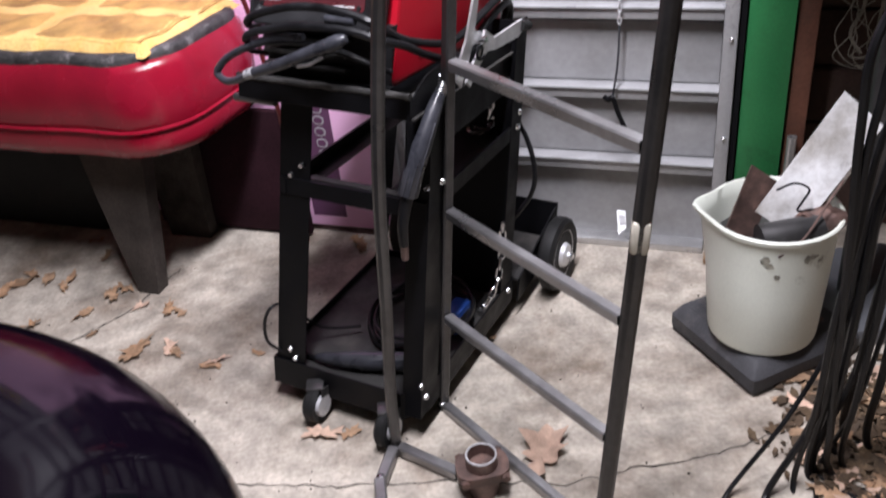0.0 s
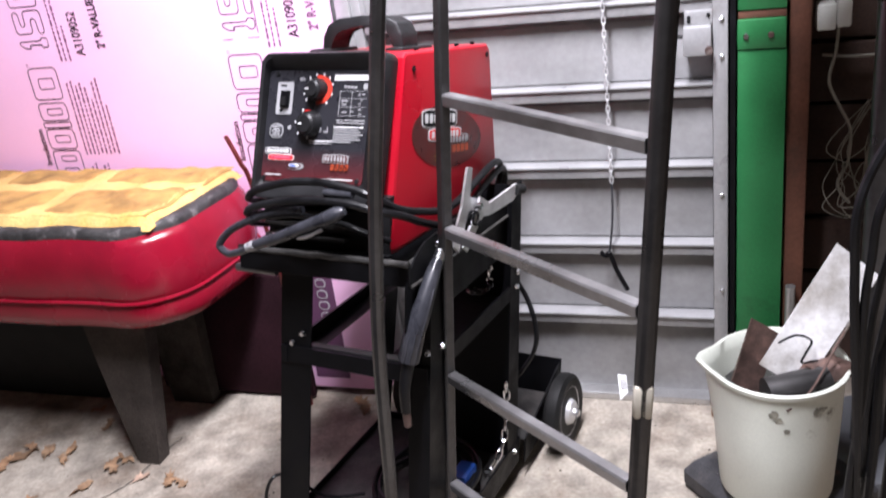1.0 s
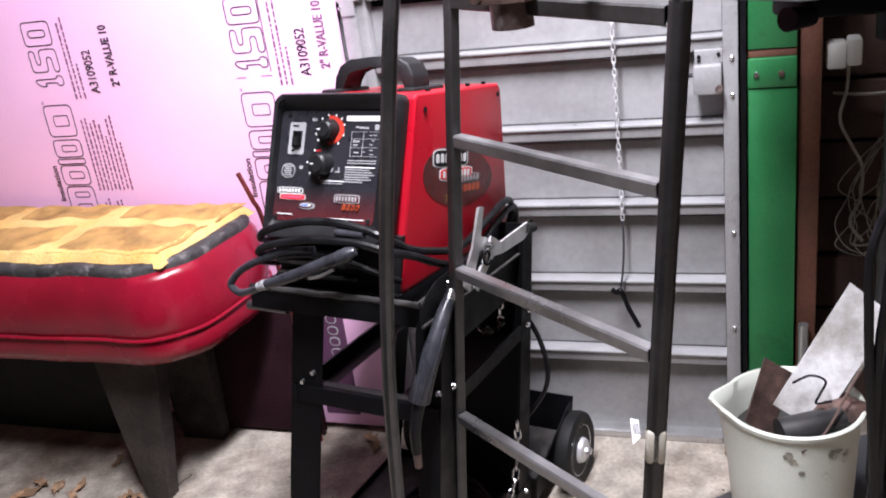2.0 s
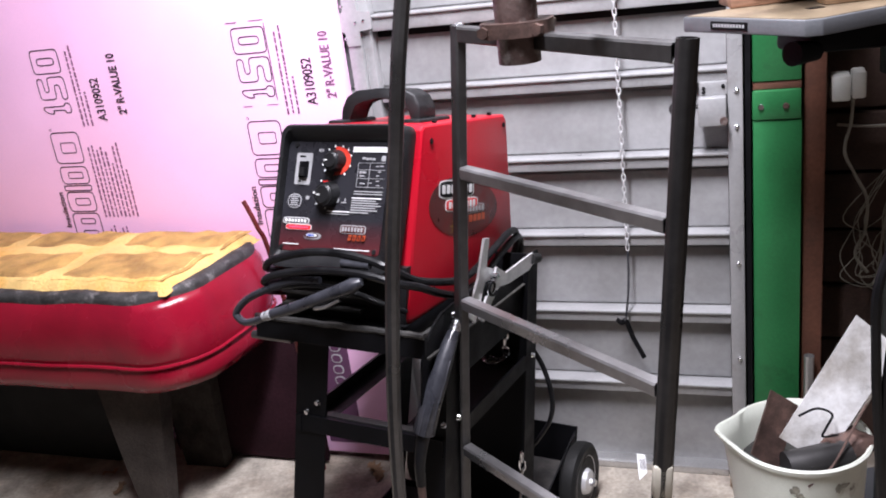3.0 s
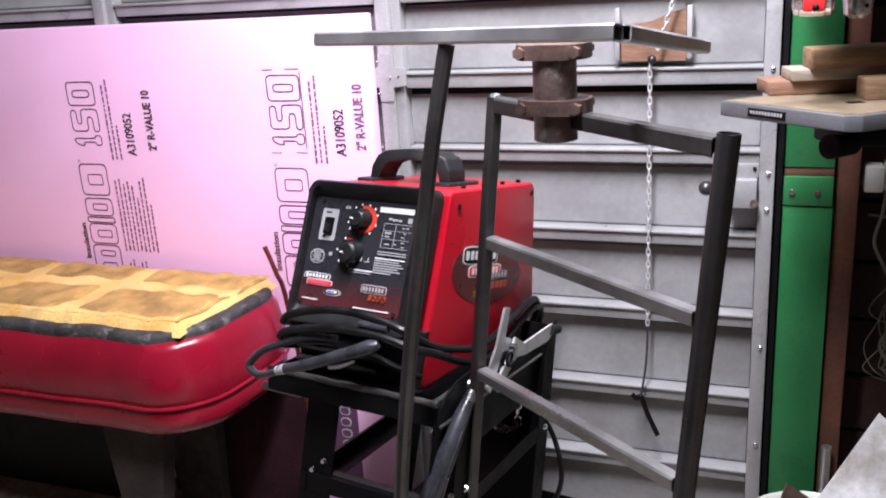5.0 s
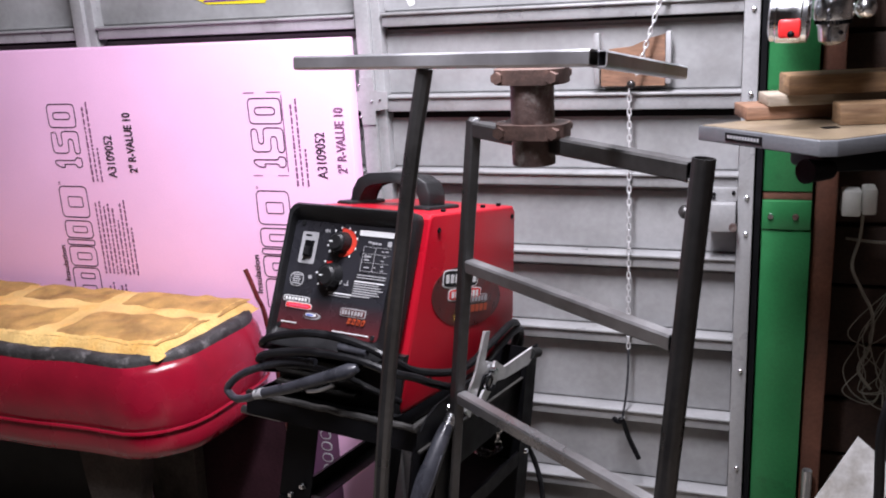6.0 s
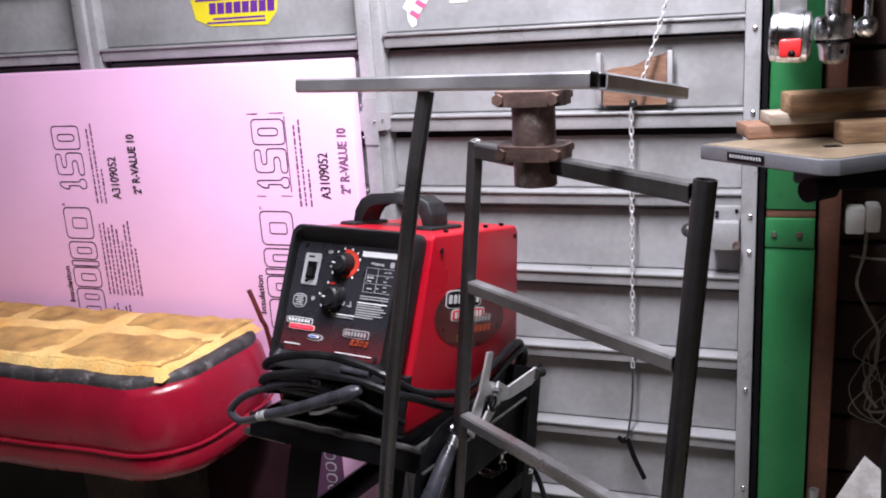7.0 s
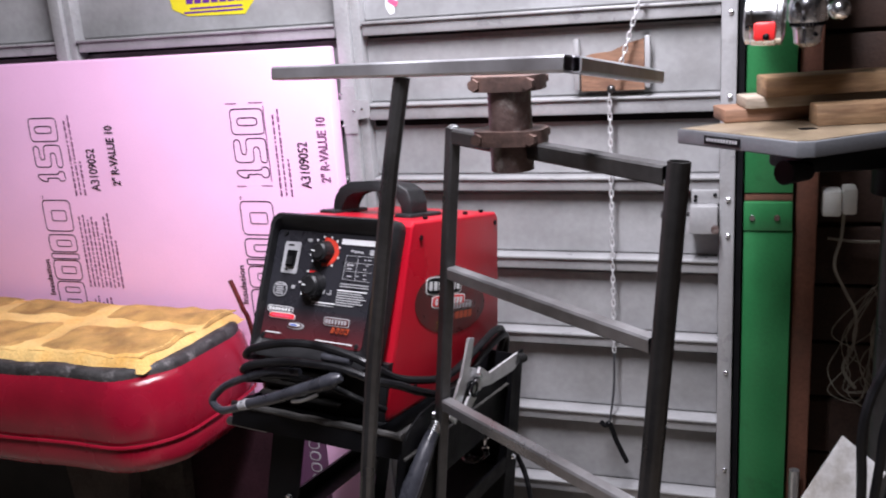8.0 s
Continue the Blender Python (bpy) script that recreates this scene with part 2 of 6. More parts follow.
def ball(bm, c, r, sx=1, sy=1, sz=1, n=14):
    g = bmesh.ops.create_uvsphere(bm, u_segments=n, v_segments=n // 2 + 2, radius=r)
    for v in g["verts"]:
        v.co = Vector((v.co.x * sx, v.co.y * sy, v.co.z * sz)) + Vector(c)
    return bm


def smooth_path(pts, per=8, closed=False):
    pts = [Vector(p) for p in pts]
    out, n = [], len(pts)
    for i in range(n if closed else n - 1):
        if closed:
            p = [pts[(i + k) % n] for k in (-1, 0, 1, 2)]
        else:
            p = [pts[max(0, min(n - 1, i + k))] for k in (-1, 0, 1, 2)]
        for j in range(per):
            t = j / per
            out.append(0.5 * (2 * p[1] + (p[2] - p[0]) * t + (2 * p[0] - 5 * p[1] + 4 * p[2] - p[3]) * t * t + (3 * p[1] - p[0] - 3 * p[2] + p[3]) * t ** 3))
    if not closed:
        out.append(pts[-1])
    return out


def hose(bm, pts, r, n=8, per=8, closed=False, smooth=True):
    """A round hose along points; r a radius or a function of 0..1."""
    path = smooth_path(pts, per, closed) if smooth else [Vector(p) for p in pts]
    k, rings, side = len(path), [], None
    for i, p in enumerate(path):
        a, b = (path[i - 1], path[(i + 1) % k]) if closed else (path[max(0, i - 1)], path[min(k - 1, i + 1)])
        t = (b - a).normalized()
        if side is None:
            side = t.orthogonal().normalized()
        side = (side - t * side.dot(t)).normalized()
        up = t.cross(side)
        rad = r(i / (k - 1)) if callable(r) else r
        rings.append([bm.verts.new(p + (side * math.cos(2 * math.pi * j / n) + up * math.sin(2 * math.pi * j / n)) * rad) for j in range(n)])
    for i in range(k if closed else k - 1):
        p, q = rings[i], rings[(i + 1) % k]
        for j in range(n):
            bm.faces.new((p[j], p[(j + 1) % n], q[(j + 1) % n], q[j]))
    if not closed:
        bm.faces.new(rings[0][::-1])
        bm.faces.new(rings[-1])
    return bm


def slab(bm, outline, depth, f=lambda c: c):
    """A flat plate: an outline of (x, y) pulled from z = 0 to depth; f maps to the world."""
    lo = [bm.verts.new(f(Vector((x, y, 0)))) for x, y in outline]
    hi = [bm.verts.new(f(Vector((x, y, depth)))) for x, y in outline]
    n = len(outline)
    bm.faces.new(lo[::-1])
    bm.faces.new(hi)
    for i in range(n):
        bm.faces.new((lo[i], lo[(i + 1) % n], hi[(i + 1) % n], hi[i]))
    return bm


def lathe(bm, profile, f, n=40):
    rings = [[bm.verts.new(f(Vector((r * math.cos(2 * math.pi * j / n), r * math.sin(2 * math.pi * j / n), z)))) for j in range(n)] for r, z in profile]
    for p, q in zip(rings, rings[1:]):
        for j in range(n):
            bm.faces.new((p[j], p[(j + 1) % n], q[(j + 1) % n], q[j]))
    bm.faces.new(rings[0][::-1])
    bm.faces.new(rings[-1])
    return bm


def rounded(w, h, r, n=5):
    """The outline of a rounded rectangle round the origin."""
    out = []
    for cx, cy, a0 in ((w / 2 - r, h / 2 - r, 0), (-w / 2 + r, h / 2 - r, 90), (-w / 2 + r, -h / 2 + r, 180), (w / 2 - r, -h / 2 + r, 270)):
        for i in range(n):
            a = radians(a0 + 90 * i / (n - 1))
            out.append((cx + r * math.cos(a), cy + r * math.sin(a)))
    return out


def lettering(name, text, size, m, mat, parent, length=0.0, bold=0.0, label=""):
    """Writing in the built-in font, flat in the plane of m, as one mesh, stretched to a length where one is given."""
    cu = bpy.data.curves.new(name, "FONT")
    cu.body, cu.size, cu.align_x, cu.align_y = text, size, "LEFT", "BOTTOM_BASELINE"
    cu.extrude, cu.offset = 0.0006, bold
    ob = new(name, cu)
    bpy.context.view_layer.update()
    me = bpy.data.meshes.new_from_object(ob.evaluated_get(bpy.context.evaluated_depsgraph_get()))
    bpy.data.objects.remove(ob)
    if length:
        m = m @ Matrix.Diagonal((length / max(v.co.x for v in me.vertices), 1, 1, 1))
    me.transform(m)
    me.materials.clear()
    me.materials.append(mat)
    out = new(name, me)
    out.parent = parent
    if parent.type == "EMPTY":
        out.matrix_parent_inverse = parent.matrix_basis.inverted()
    if label:
        out["label"] = label
    return out


# The garage door's own frame: u along it to the right, d out of it into the room, z up.
DOOR_M = pose(0.53, 2.142, 0, 0, 0, -21.16)


def W(u, d, z):
    return DOOR_M @ Vector((u, -d, z))


def wf(c):
    return W(c.x, c.y, c.z)


# ---- structure ----
bm = B()
slab(bm, [(-4, -3), (3, -3), (3, 4.5), (-4, 4.5)], -0.12)
floor = tagged(part("floor", bm, CONCRETE, smooth=0), "worn stained grey concrete garage floor with cracks", "floor", kind="structure")
bm = B()
slab(bm, [(-4, -3), (3, -3), (3, 4.5), (-4, 4.5)], 0.1, lambda c: c + Vector((0, 0, 3.4)))
tagged(part("ceiling", bm, CEIL, smooth=0), "dark brown board garage ceiling", "ceiling", kind="structure")
for nm, lo, hi in (("wall_west", (-3.0, -2.6, 0), (-2.88, 4.2, 3.4)), ("wall_south", (-3.0, -2.72, 0), (2.2, -2.6, 3.4)), ("wall_east", (2.08, -2.6, 0), (2.2, 3.0, 3.4))):
    bm = B()
    box(bm, lo, hi)
    tagged(part(nm, bm, WALLP, smooth=0), "old brown board garage wall", "wall", kind="structure")

RIBS = (0.275, 0.484, 0.696, 0.897, 1.096, 1.285, 1.488, 1.70, 1.9)
U0, U1 = -2.9, 0.225
door = thing("garage_door", W(-1, 0, 0), "grey painted steel sectional garage door with horizontal rails", "garage door", kind="structure")
bm = B()
box(bm, (U0, -0.058, 0.0), (U1, -0.030, 2.3), wf)
part("door_skin", bm, DOOR, door, smooth=0)
edges = [0.0] + list(RIBS)
for i, z in enumerate(RIBS):
    heavy = abs(z - 1.285) < 0.01
    for ua, ub in ((U0, -1.578), (-1.505, -0.715), (-0.642, 0.212)):
        bm = B()
        h = 0.034 if not heavy else 0.04
        box(bm, (ua, -0.030, z - h), (ub, 0.012, z - 0.004), wf, 0.003)
        box(bm, (ua, -0.030, z - 0.006), (ub, 0.02, z), wf, 0.0015)
        part("rail", bm, RIB, door)
        # black strip: section joint at the heavy rail, painted rail shade below the others
        bm = B()
        box(bm, (ua, -0.029, z - h - (0.020 if heavy else 0.008)), (ub, -0.024, z - h - 0.001), wf)
        part("gap_shade", bm, BLACK, door, "black strip for the joint and the shade under the rail", smooth=0)
for i in range(len(RIBS)):
    z0, z1 = edges[i] + 0.004, RIBS[i] - 0.05
    for ua, ub in ((U0, -1.57), (-1.52, -0.70), (-0.655, 0.21)):
        bm = B()
        box(bm, (ua, -0.030, z0), (ub, -0.025, z1), wf, 0.002)
        part("panel", bm, DOOR, door)
for u in (-1.541, -0.676):
    stile = B()
    box(stile, (u - 0.032, -0.030, 0.02), (u + 0.005, 0.026, 2.25), wf, 0.003)
    box(stile, (u + 0.005, -0.030, 0.02), (u + 0.03, 0.012, 2.25), wf, 0.003)
    part("stile", stile, RIB, door)
    for z in (0.696, 1.285, 1.9):
        bm = B()
        slab(bm, [(-0.05, -0.03), (-0.02, -0.035), (-0.018, -0.07), (0.018, -0.07), (0.02, -0.035), (0.055, -0.03), (0.055, 0.012), (0.02, 0.016), (0.018, 0.05), (-0.018, 0.05), (-0.02, 0.016), (-0.05, 0.012)], 0.004, lambda c: W(u - 0.012 + c.x, 0.0265 + c.z, z + c.y))
        part("gusset_plate", bm, RIB, door)
        for du, dz in ((-0.02, 0.03), (0.012, -0.012), (-0.02, -0.05), (0.035, -0.008)):
            bm = B()
            ball(bm, W(u - 0.012 + du, 0.031, z + dz), 0.004, n=8)
            part("rivet", bm, CHROME, door)
bm = B()
box(bm, (U0, -0.03, 0.0), (0.2, 0.018, 0.022), wf, 0.004)
part("bottom_strip", bm, ALU, door, "bright worn aluminium bottom strip")
# right-hand end angle with its rivets
bm = B()
box(bm, (0.212, -0.02, 0.0), (0.246, 0.026, 2.3), wf, 0.003)
end = part("end_stile", bm, RIB, door)
for z in (0.12, 0.36, 0.62, 0.96, 1.045, 1.278, 1.46):
    bm = B()
    ball(bm, W(0.232, 0.027, z), 0.006, n=8)
    part("rivet", bm, CHROME, end)
# wall beside the door
bm = B()
box(bm, (0.25, -0.2, 0), (0.262, 0.012, 3.3), wf)
tagged(part("trim", bm, BLACK, smooth=0), "dark blue-black jamb edge beside the garage door", "trim", kind="structure")
bm = B()
box(bm, (U0, -0.25, 2.28), (0.25, -0.05, 3.4), wf)
tagged(part("wall_north_lintel", bm, WALLP, smooth=0), "board above the garage door", "wall", kind="structure")
wall = thing("wall_north", W(1.2, -0.2, 0), "dark brown rough horizontal board wall", "wall", kind="structure")
bm = B()
box(bm, (0.2, -0.32, 0), (2.4, -0.24, 3.4), wf)
part("backing", bm, WOOD_DARK, wall, smooth=0)
for i in range(21):
    bm = B()
    box(bm, (0.40, -0.24, 0.155 * i + 0.004), (2.35, -0.215 + 0.006 * (i % 3), 0.155 * i + 0.148), wf, 0.004)
    part("board", bm, WOOD_DARK, wall)


# ---- posts beside the door ----
post = thing("green_post", W(0.32, 0, 0), "green painted timber door post with a scuffed splice joint", "post")
bm = B()
box(bm, (0.264, -0.14, 0), (0.373, -0.004, 0.965), wf, 0.004)
part("lower_board", bm, GREEN, post)
bm = B()
box(bm, (0.264, -0.14, 0.965), (0.371, 0.0, 1.034), wf, 0.004)
splice = part("splice_block", bm, GREEN, post)
bm = B()
box(bm, (0.264, -0.14, 1.0345), (0.371, -0.008, 1.053), wf, 0.002)
part("bare_joint", bm, WOOD_POST, post, "bare reddish wood showing in the joint")
bm = B()
box(bm, (0.264, -0.14, 1.0535), (0.371, -0.004, 3.3), wf, 0.004)
part("upper_board", bm, GREEN, post)
for u, mt in ((0.284, CHROME), (0.338, RUST)):
    bm = B()
    rod(bm, W(u, -0.002, 0.997), W(u, 0.005, 0.997), 0.008, 0.006, 12)
    part("screw", bm, mt, splice)
bm = B()
box(bm, (0.376, -0.2, 0), (0.425, -0.03, 3.3), wf, 0.005)
tagged(part("brown_post", bm, WOOD_POST), "dark reddish-brown rough timber post beside the green post", "post")

# ---- pink insulation board ----
FU = -0.715
foam = thing("insulation_board", W(-1.6, 0.05, 0), "pink rigid foam insulation sheet leaning against the garage door", "insulation board")
bm = B()
box(bm, (-2.85, 0.027, 0.022), (FU, 0.077, 1.436), wf, 0.006)
sheet = part("sheet", bm, PINK, foam)
FD = 0.0778


def on_foam(u, z, turn=90):
    """The plane of the sheet's face: writing starts at u, z; turned so that it reads upwards."""
    m = DOOR_M @ Matrix(((1, 0, 0, u), (0, 0, -1, -FD), (0, 1, 0, z), (0, 0, 0, 1)))
    return m @ Matrix.Rotation(radians(turn), 4, "Z")


def outline(bm, pts, w, f):
    """A closed printed line of width w along a 2D outline; f maps to the world."""
    n, ins, outs = len(pts), [], []
    for i in range(n):
        a, b, c = Vector(pts[i - 1]), Vector(pts[i]), Vector(pts[(i + 1) % n])
        e, g = (b - a).normalized(), (c - b).normalized()
        k = Vector((-e.y - g.y, e.x + g.x))
        k = k / max(0.5, k.length ** 2 / 2) * w / 2
        ins.append(bm.verts.new(f(b + k)))
        outs.append(bm.verts.new(f(b - k)))
    for i in range(n):
        j = (i + 1) % n
        bm.faces.new((ins[i], ins[j], outs[j], outs[i]))
    return bm


def soften(pts, r):
    """An outline with its corners cut round."""
    out, n = [], len(pts)
    for i in range(n):
        a, b, c = Vector(pts[i - 1]), Vector(pts[i]), Vector(pts[(i + 1) % n])
        k1, k2 = min(r, (a - b).length * 0.45), min(r, (c - b).length * 0.45)
        p, q = b + (a - b).normalized() * k1, b + (c - b).normalized() * k2
        for t in (0, 0.35, 0.65, 1):
            out.append(p * (1 - t) ** 2 + b * 2 * t * (1 - t) + q * t * t)
    return out


# block figures in a box one wide and one high, as hollow outlines
FIGURES = {
    "1": ([(0.10, 0.0), (0.92, 0.0), (0.92, 0.22), (0.68, 0.22), (0.68, 1.0), (0.40, 1.0), (0.08, 0.82), (0.08, 0.62), (0.36, 0.70), (0.36, 0.22), (0.10, 0.22)],),
    "5": ([(0.04, 0.0), (0.96, 0.0), (0.96, 0.62), (0.36, 0.62), (0.36, 0.79), (0.92, 0.79), (0.92, 1.0), (0.06, 1.0), (0.06, 0.41), (0.64, 0.41), (0.64, 0.21), (0.04, 0.21)],),
    "0": ([(0.03, 0.0), (0.97, 0.0), (0.97, 1.0), (0.03, 1.0)], [(0.36, 0.19), (0.64, 0.19), (0.64, 0.81), (0.36, 0.81)]),
}


def printed_lines(us, z0, ends, seed):
    """Lines of small print too small to read: rows of dashes of word length, one mesh a line."""
    random.seed(seed)
    for u, z1 in zip(us, ends):
        bm, z = B(), z0 + random.uniform(0, 0.006)
        while z < z1 - 0.004:
            n = min(random.uniform(0.005, 0.019), z1 - z)
            w = random.uniform(0.0022, 0.0030)
            box(bm, (u - w, FD - 0.001, z), (u + w, FD + 0.0004, z + n), wf)
            z += n + random.uniform(0.003, 0.005)
        part("small_print", bm, INK_SOFT, sheet, smooth=0)


def column(u, top, code, value):
    """One printed column: hollow shapes for the trade name, the grade, and small print; u is its left edge."""
    for z, n, slots in ((0.52, 0.05, 1), (0.58, 0.06, 1), (0.652, 0.05, 1), (0.712, 0.088, 2), (0.806, 0.060, 1), (0.871, 0.015, 0), (0.892, 0.052, 1), (0.955, 0.092, 1)):
        bm = B()
        f = lambda v: W(u + 0.05 + v.x, FD, z + n / 2 + v.y)
        outline(bm, [Vector(q) for q in rounded(0.098, n, min(0.014, n * 0.3))], 0.0032, f)
        for k in range(slots):
            c = (k + 0.5) / slots - 0.5
            outline(bm, [Vector((x + 0.004, y + c * n * 0.86)) for x, y in rounded(0.052, n * 0.3 / slots + 0.003, 0.006)], 0.0028, f)
        part("letter_shape", bm, INK, sheet, smooth=0)
    bm = B()
    outline(bm, [Vector((0.0035 * math.cos(k), 0.0035 * math.sin(k))) for k in (0, 1.05, 2.1, 3.14, 4.2, 5.25)], 0.0016, lambda v: W(u + 0.006 + v.x, FD, 1.056 + v.y))
    part("ring_mark", bm, INK_SOFT, sheet, smooth=0)
    z = 1.100
    for ch, n in (("1", 0.034), ("5", 0.070), ("0", 0.070)):
        bm = B()
        for pts in FIGURES[ch]:
            outline(bm, soften([(x * n, y * 0.096) for x, y in pts], 0.013), 0.0032, lambda v: W(u + 0.102 - v.y, FD, z + top + v.x))
        part("grade_figure", bm, INK, sheet, "hollow black figure " + ch + " printed upwards", smooth=0)
        z += n + 0.006
    printed_lines([u + d for d in (0.131, 0.146, 0.162)], 1.058, (1.275, 1.29, 1.16), 5)
    lettering("code_print", "A3109052", 0.040, on_foam(code, 1.075 + top), INK, sheet, 0.120, 0.0003, "black code printed upwards")
    lettering("value_print", "2'' R-VALUE 10", 0.036, on_foam(value, 1.090 + top), INK if top == 0 else INK_SOFT, sheet, 0.168, 0.0008, "black R-value printed upwards")
    printed_lines([u + 0.124 + 0.0142 * k for k in range(9)], 0.785, (1.0, 1.005, 0.99, 1.0, 0.985, 0.95, 1.0, 1.01, 0.93), 7)
    printed_lines([u + 0.130 + 0.0142 * k for k in range(6)], 0.69, (0.755, 0.76, 0.74, 0.755, 0.76, 0.73), 8)
    lettering("word_print", "Insulation", 0.026, on_foam(u - 0.012, 0.755), INK, sheet, 0.112, 0.0003, "black word printed upwards")


column(-1.674, 0.0, -1.458, -1.386)
column(-1.014, 0.008, -0.794, -0.737)
# register marks round the second grade print
for lo, hi in (((-1.018, 1.3055), (-0.985, 1.3075)), ((-0.95, 1.3065), (-0.908, 1.3085)), ((-0.909, 1.10), (-0.9065, 1.3)), ((-1.014, 1.088), (-0.985, 1.0895)), ((-0.94, 1.089), (-0.907, 1.0905))):
    bm = B()
    box(bm, (lo[0], FD - 0.001, lo[1]), (hi[0], FD + 0.0004, hi[1]), wf)
    part("print_mark", bm, INK_SOFT, sheet, smooth=0)
bm = B()
box(bm, (-0.945, FD - 0.001, 0.06), (-0.836, FD + 0.0004, 0.56), wf)
part("print_band", bm, PURPLE, sheet, "dark purple printed band with pale lettering shapes", smooth=0)
for k in range(6):
    bm = B()
    slab(bm, rounded(0.034, 0.028, 0.012), 0.0008, lambda c: W(-0.874 + c.x, FD + 0.0006 + c.z, 0.235 + 0.036 * k + c.y))
    lt = part("letter_shape", bm, GREY_P, sheet, smooth=0)
    bm = B()
    slab(bm, rounded(0.0265, 0.0205, 0.009), 0.0004, lambda c: W(-0.8745 + c.x, FD + 0.0016 + c.z, 0.235 + 0.036 * k + c.y))
    part("letter_hole", bm, PURPLE, lt, smooth=0)

# ---- bench with the car seat ----
bench = thing("plank_bench", W(-1.7, 0.3, 0), "dark weathered wooden bench with tapered plank legs", "bench")
bm = B()
box(bm, (-2.8, 0.12, 0.42), (-1.12, 0.40, 0.468), wf, 0.006)
part("seat_plank", bm, WOOD_OLD, bench)
# added maroon sheet: deep shade on the foam under the seat, put in as colour
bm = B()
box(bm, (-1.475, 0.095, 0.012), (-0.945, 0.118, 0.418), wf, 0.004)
part("shade_sheet", bm, MAROON, bench, "dark maroon sheet standing in for the shade on the foam under the bench")
for u, w in ((-1.3, 1.0), (-2.4, 1.0)):
    bm = B()
    slab(bm, [(-0.105, 0.468), (0.105, 0.468), (0.06, 0.16), (0.035, 0.0), (-0.03, 0.0), (-0.065, 0.2)], 0.05, lambda c: W(u + c.x, 0.405 + 0.05 * (0.45 - c.y) + c.z, c.y))
    part("leg", bm, WOOD_OLD, bench)
    bm = B()
    slab(bm, [(-0.09, 0.419), (0.09, 0.419), (0.07, 0.0), (-0.07, 0.0)], 0.045, lambda c: W(u - 0.04 + c.x, 0.13 + c.z, c.y))
    part("leg", bm, WOOD_OLD, bench)

tote = thing("storage_tote", W(-2.0, 0.28, 0), "dull black plastic storage tote pushed under the bench", "storage box")
bm = B()
box(bm, (-2.6, 0.10, 0.0), (-1.63, 0.20, 0.37), wf, 0.02)
part("tub", bm, RUBBER, tote)
bm = B()
box(bm, (-2.615, 0.095, 0.371), (-1.615, 0.21, 0.40), wf, 0.01)
part("lid", bm, RUBBER, tote)

seat = thing("car_seat_cushion", W(-1.8, 0.3, 0.5), "red vinyl car bench seat turned upside down showing yellow foam", "car seat")
SU0, SU1, SD0, SD1 = -2.75, -1.025, 0.085, 0.548


def seat_ring(inset, z, r, n=7, wob=0.0):
    out = []
    cu, cd = (SU0 + SU1) / 2, (SD0 + SD1) / 2
    pts = rounded(SU1 - SU0 - 2 * inset, SD1 - SD0 - 2 * inset, max(0.01, r - inset), n)
    for k, (x, y) in enumerate(pts):
        out.append((cu + x, cd + y, z))
    full = []
    for k in range(len(out)):
        a, b = Vector(out[k]), Vector(out[(k + 1) % len(out)])
        m = max(1, int((b - a).length / 0.05))
        for j in range(m):
            p = a.lerp(b, j / m)
            p.z += wob * noise.noise(Vector((p.x * 9, p.y * 9, z * 7)))
            full.append(p)
    return full


def skin(bm, rings, cap_top=True, cap_bottom=True):
    vs = [[bm.verts.new(W(*p)) for p in r] for r in rings]
    k = min(len(r) for r in vs)
    for p, q in zip(vs, vs[1:]):
        for j in range(k):
            bm.faces.new((p[j], p[(j + 1) % k], q[(j + 1) % k], q[j]))
    if cap_bottom:
        bm.faces.new(vs[0][::-1])
    if cap_top:
        bm.faces.new(vs[-1])
    return bm


def skew(d):
    return 0.055 * (SD1 - d) / (SD1 - SD0)


def seat_like(levels, wob):
    """Rings of one count: a base ring scaled inwards level by level."""
    base = seat_ring(0, 0, 0.135)
    cu, cd = (SU0 + SU1) / 2, (SD0 + SD1) / 2
    rings = []
    for inset, z in levels:
        hu, hd = (SU1 - SU0) / 2, (SD1 - SD0) / 2
        ring = []
        for p in base:
            x = cu + (p.x - cu) * (hu - inset) / hu + skew(p.y)
            y = cd + (p.y - cd) * (hd - inset) / hd
            ring.append(Vector((x, y, z + wob * noise.noise(Vector((x * 8, y * 8, 3))))))
        rings.append(ring)
    return rings


bm = B()
skin(bm, seat_like([(0.03, 0.47), (0.010, 0.476), (0.002, 0.50), (0.0, 0.528), (0.004, 0.546)], 0.004), cap_top=True)
part("lower_band", bm, VINYL, seat, smooth=60)
bm = B()
skin(bm, seat_like([(0.004, 0.549), (-0.002, 0.57), (-0.004, 0.61), (0.0, 0.65), (0.007, 0.69), (0.019, 0.714)], 0.006), cap_top=True, cap_bottom=True)
part("side_cover", bm, VINYL, seat, smooth=60)
bm = B()
hose(bm, [W(*p) for p in seat_like([(-0.003, 0.549)], 0.004)[0][::2]], 0.0045, 6, 2, True)
part("piping", bm, VINYL, seat)
bm = B()
skin(bm, seat_like([(0.019, 0.705), (0.017, 0.722), (0.022, 0.734), (0.034, 0.738), (0.055, 0.736)], 0.006), cap_top=True)
part("edge_webbing", bm, WELT, seat, "torn black webbing strip along the edge", smooth=60)


